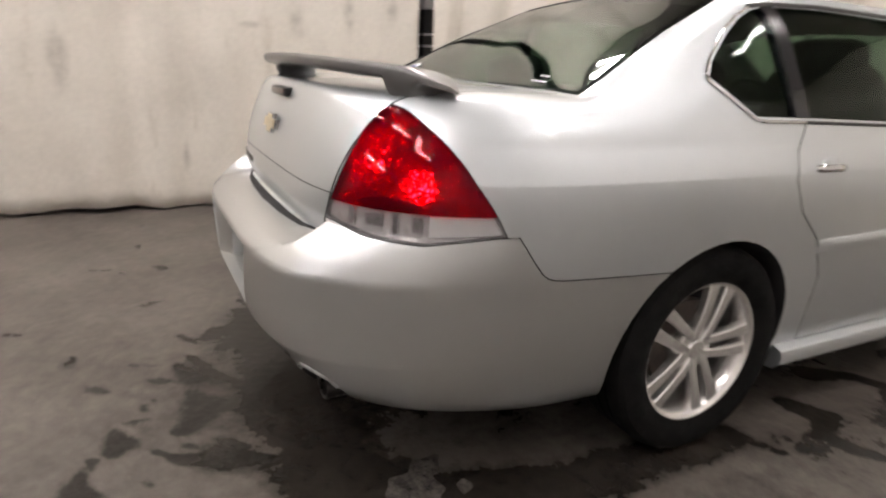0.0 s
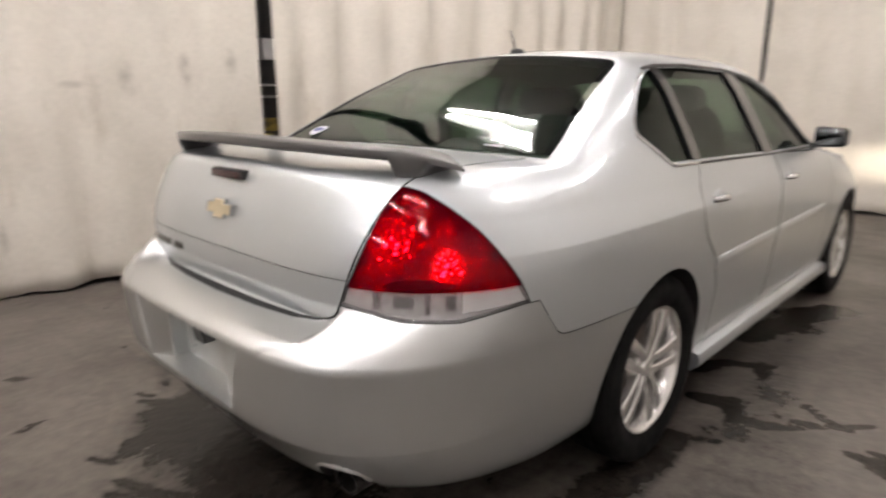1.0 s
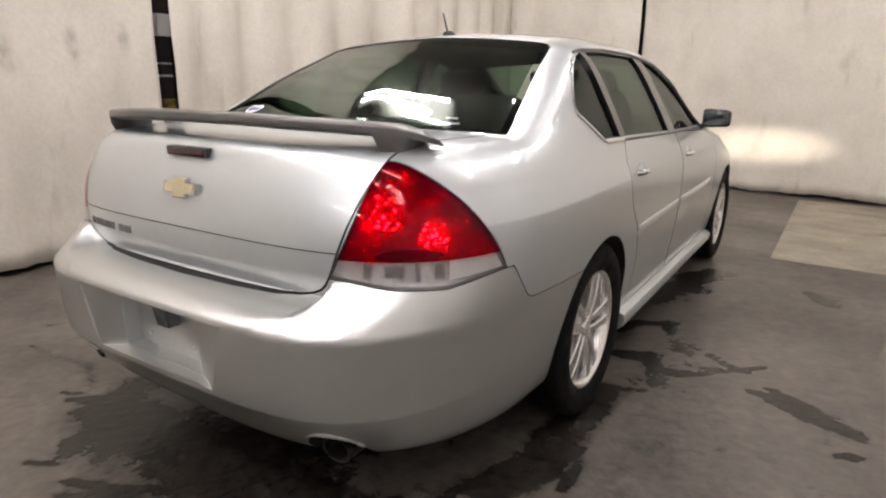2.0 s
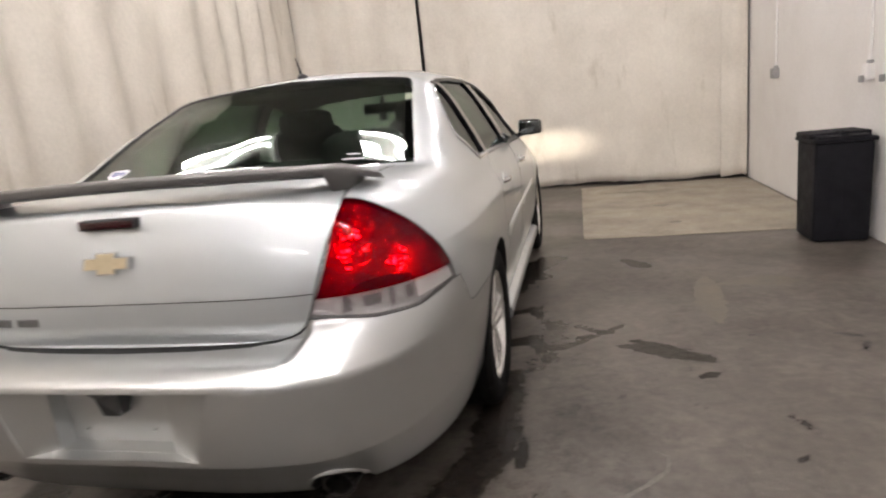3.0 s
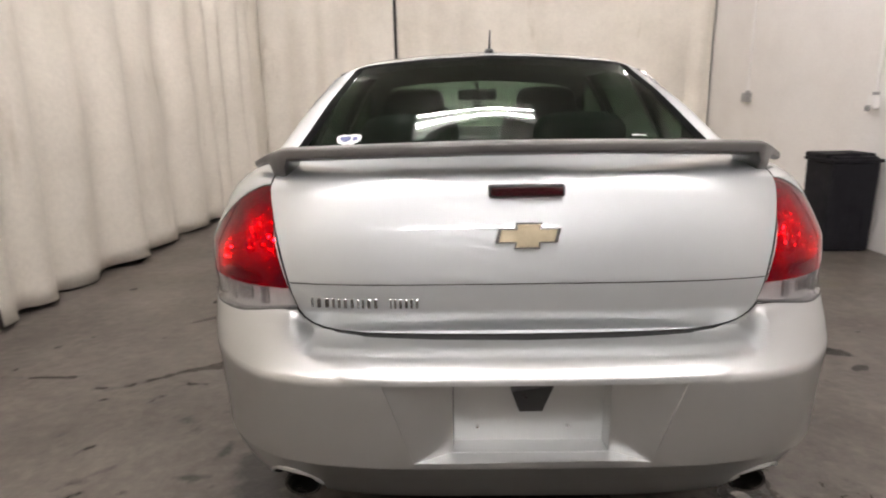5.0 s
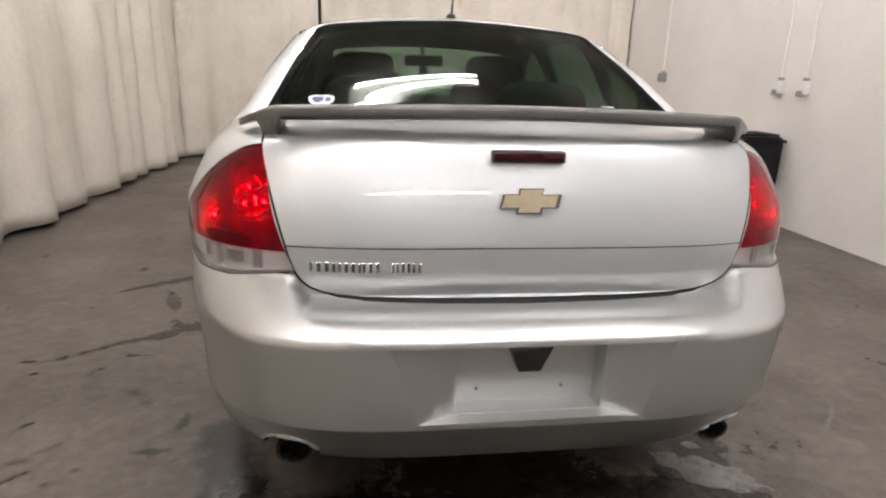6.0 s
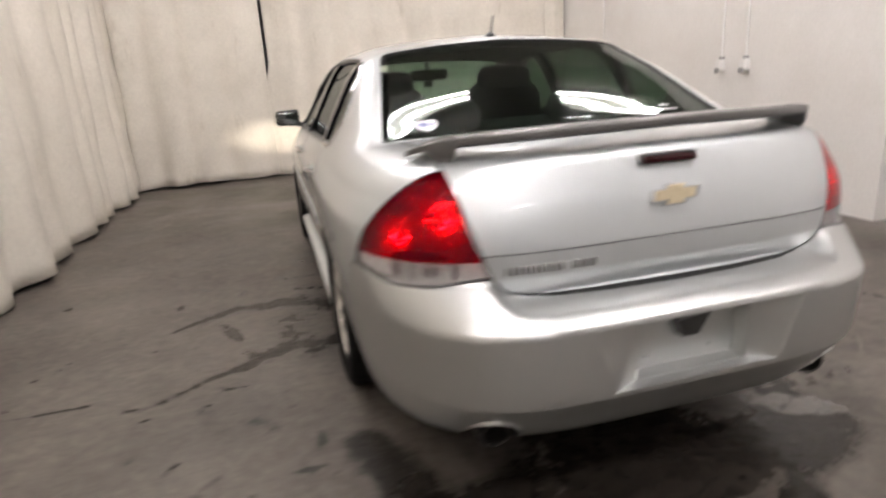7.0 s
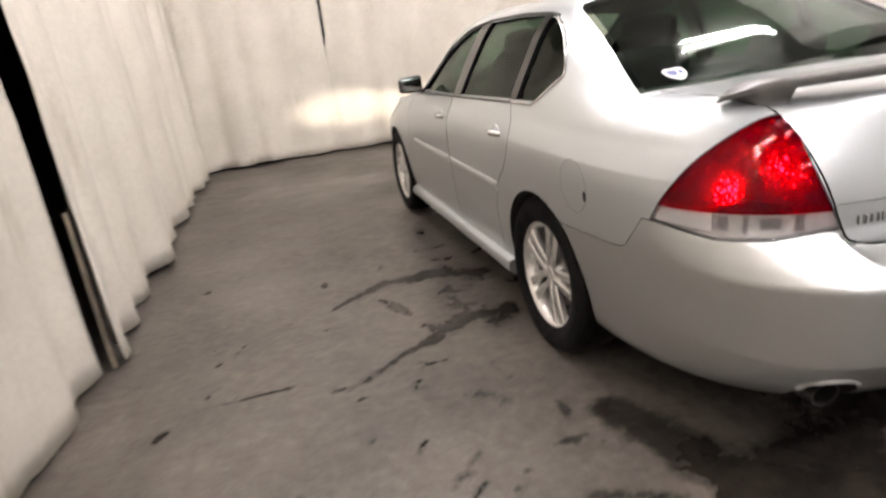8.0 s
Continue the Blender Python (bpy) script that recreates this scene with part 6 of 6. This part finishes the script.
flat_mark([(1.98, 2.05, 0.05), (2.00, 2.45, 0.08), (2.06, 2.95, 0.06)], "faded yellow paint on the floor", YELLOWP, 0.0012, "paint_mark", "floor paint")
flat_mark([(2.10, 2.75, 0.05), (2.4, 2.80, 0.10), (2.62, 2.78, 0.05)], "faded yellow paint on the floor", YELLOWP, 0.0016, "paint_mark", "floor paint")
flat_mark([(1.48, 0.78, 0.004), (1.535, 0.735, 0.007), (1.52, 0.65, 0.008), (1.44, 0.56, 0.008), (1.33, 0.46, 0.007), (1.22, 0.40, 0.004)], "pale curved scratch on the concrete", SCRATCH, 0.0014, "scratch", "scratch")
flat_mark([(0.60, 0.42, 0.03), (0.66, 0.34, 0.07), (0.75, 0.27, 0.09), (0.86, 0.21, 0.05), (0.92, 0.17, 0.02)], "thin shining film of water on the concrete", PUDDLE, 0.0010, "puddle", "puddle")
flat_mark([(0.74, 0.44, 0.012), (0.77, 0.43, 0.022), (0.80, 0.41, 0.010)], "thin shining film of water on the concrete", PUDDLE, 0.0010, "puddle", "puddle")
flat_mark([(1.45, 6.75, 0.012), (1.9, 6.72, 0.02), (2.3, 6.68, 0.012)], "dark scuff on the pale concrete", WET, 0.0052, "scuff", "scuff")
flat_mark([(2.0, 5.7, 0.02), (2.12, 5.66, 0.045), (2.25, 5.7, 0.02)], "dark scuff on the pale concrete", WET, 0.0054, "scuff", "scuff")
flat_mark([(2.05, 4.75, 0.015), (2.13, 4.73, 0.03), (2.2, 4.75, 0.015)], "dark scuff on the pale concrete", WET, 0.0056, "scuff", "scuff")

# painted blocks of the recess wall
bm = bmesh.new()
box(bm, (-0.012, 0.004, 0.004), (0.0, 0.392, 0.192), 0.004, 1)
blk = part("block", bm, BLOCKP, None, smooth=False)
blk_me = blk.data
bpy.data.objects.remove(blk)
recess_wall = bpy.data.objects["wall_east_recess"]
for row in range(18):
    for k in range(9):
        o = part_me("block", blk_me, recess_wall)
        y = 2.13 - 0.396 * (k + 1) + (0.198 if row % 2 else 0)
        if y + 0.396 > 2.139:
            continue
        o.location = (4.10, y, 0.01 + 0.2 * row)
for o in [o for o in recess_wall.children if o.location.x < 1]:
    bpy.data.objects.remove(o)
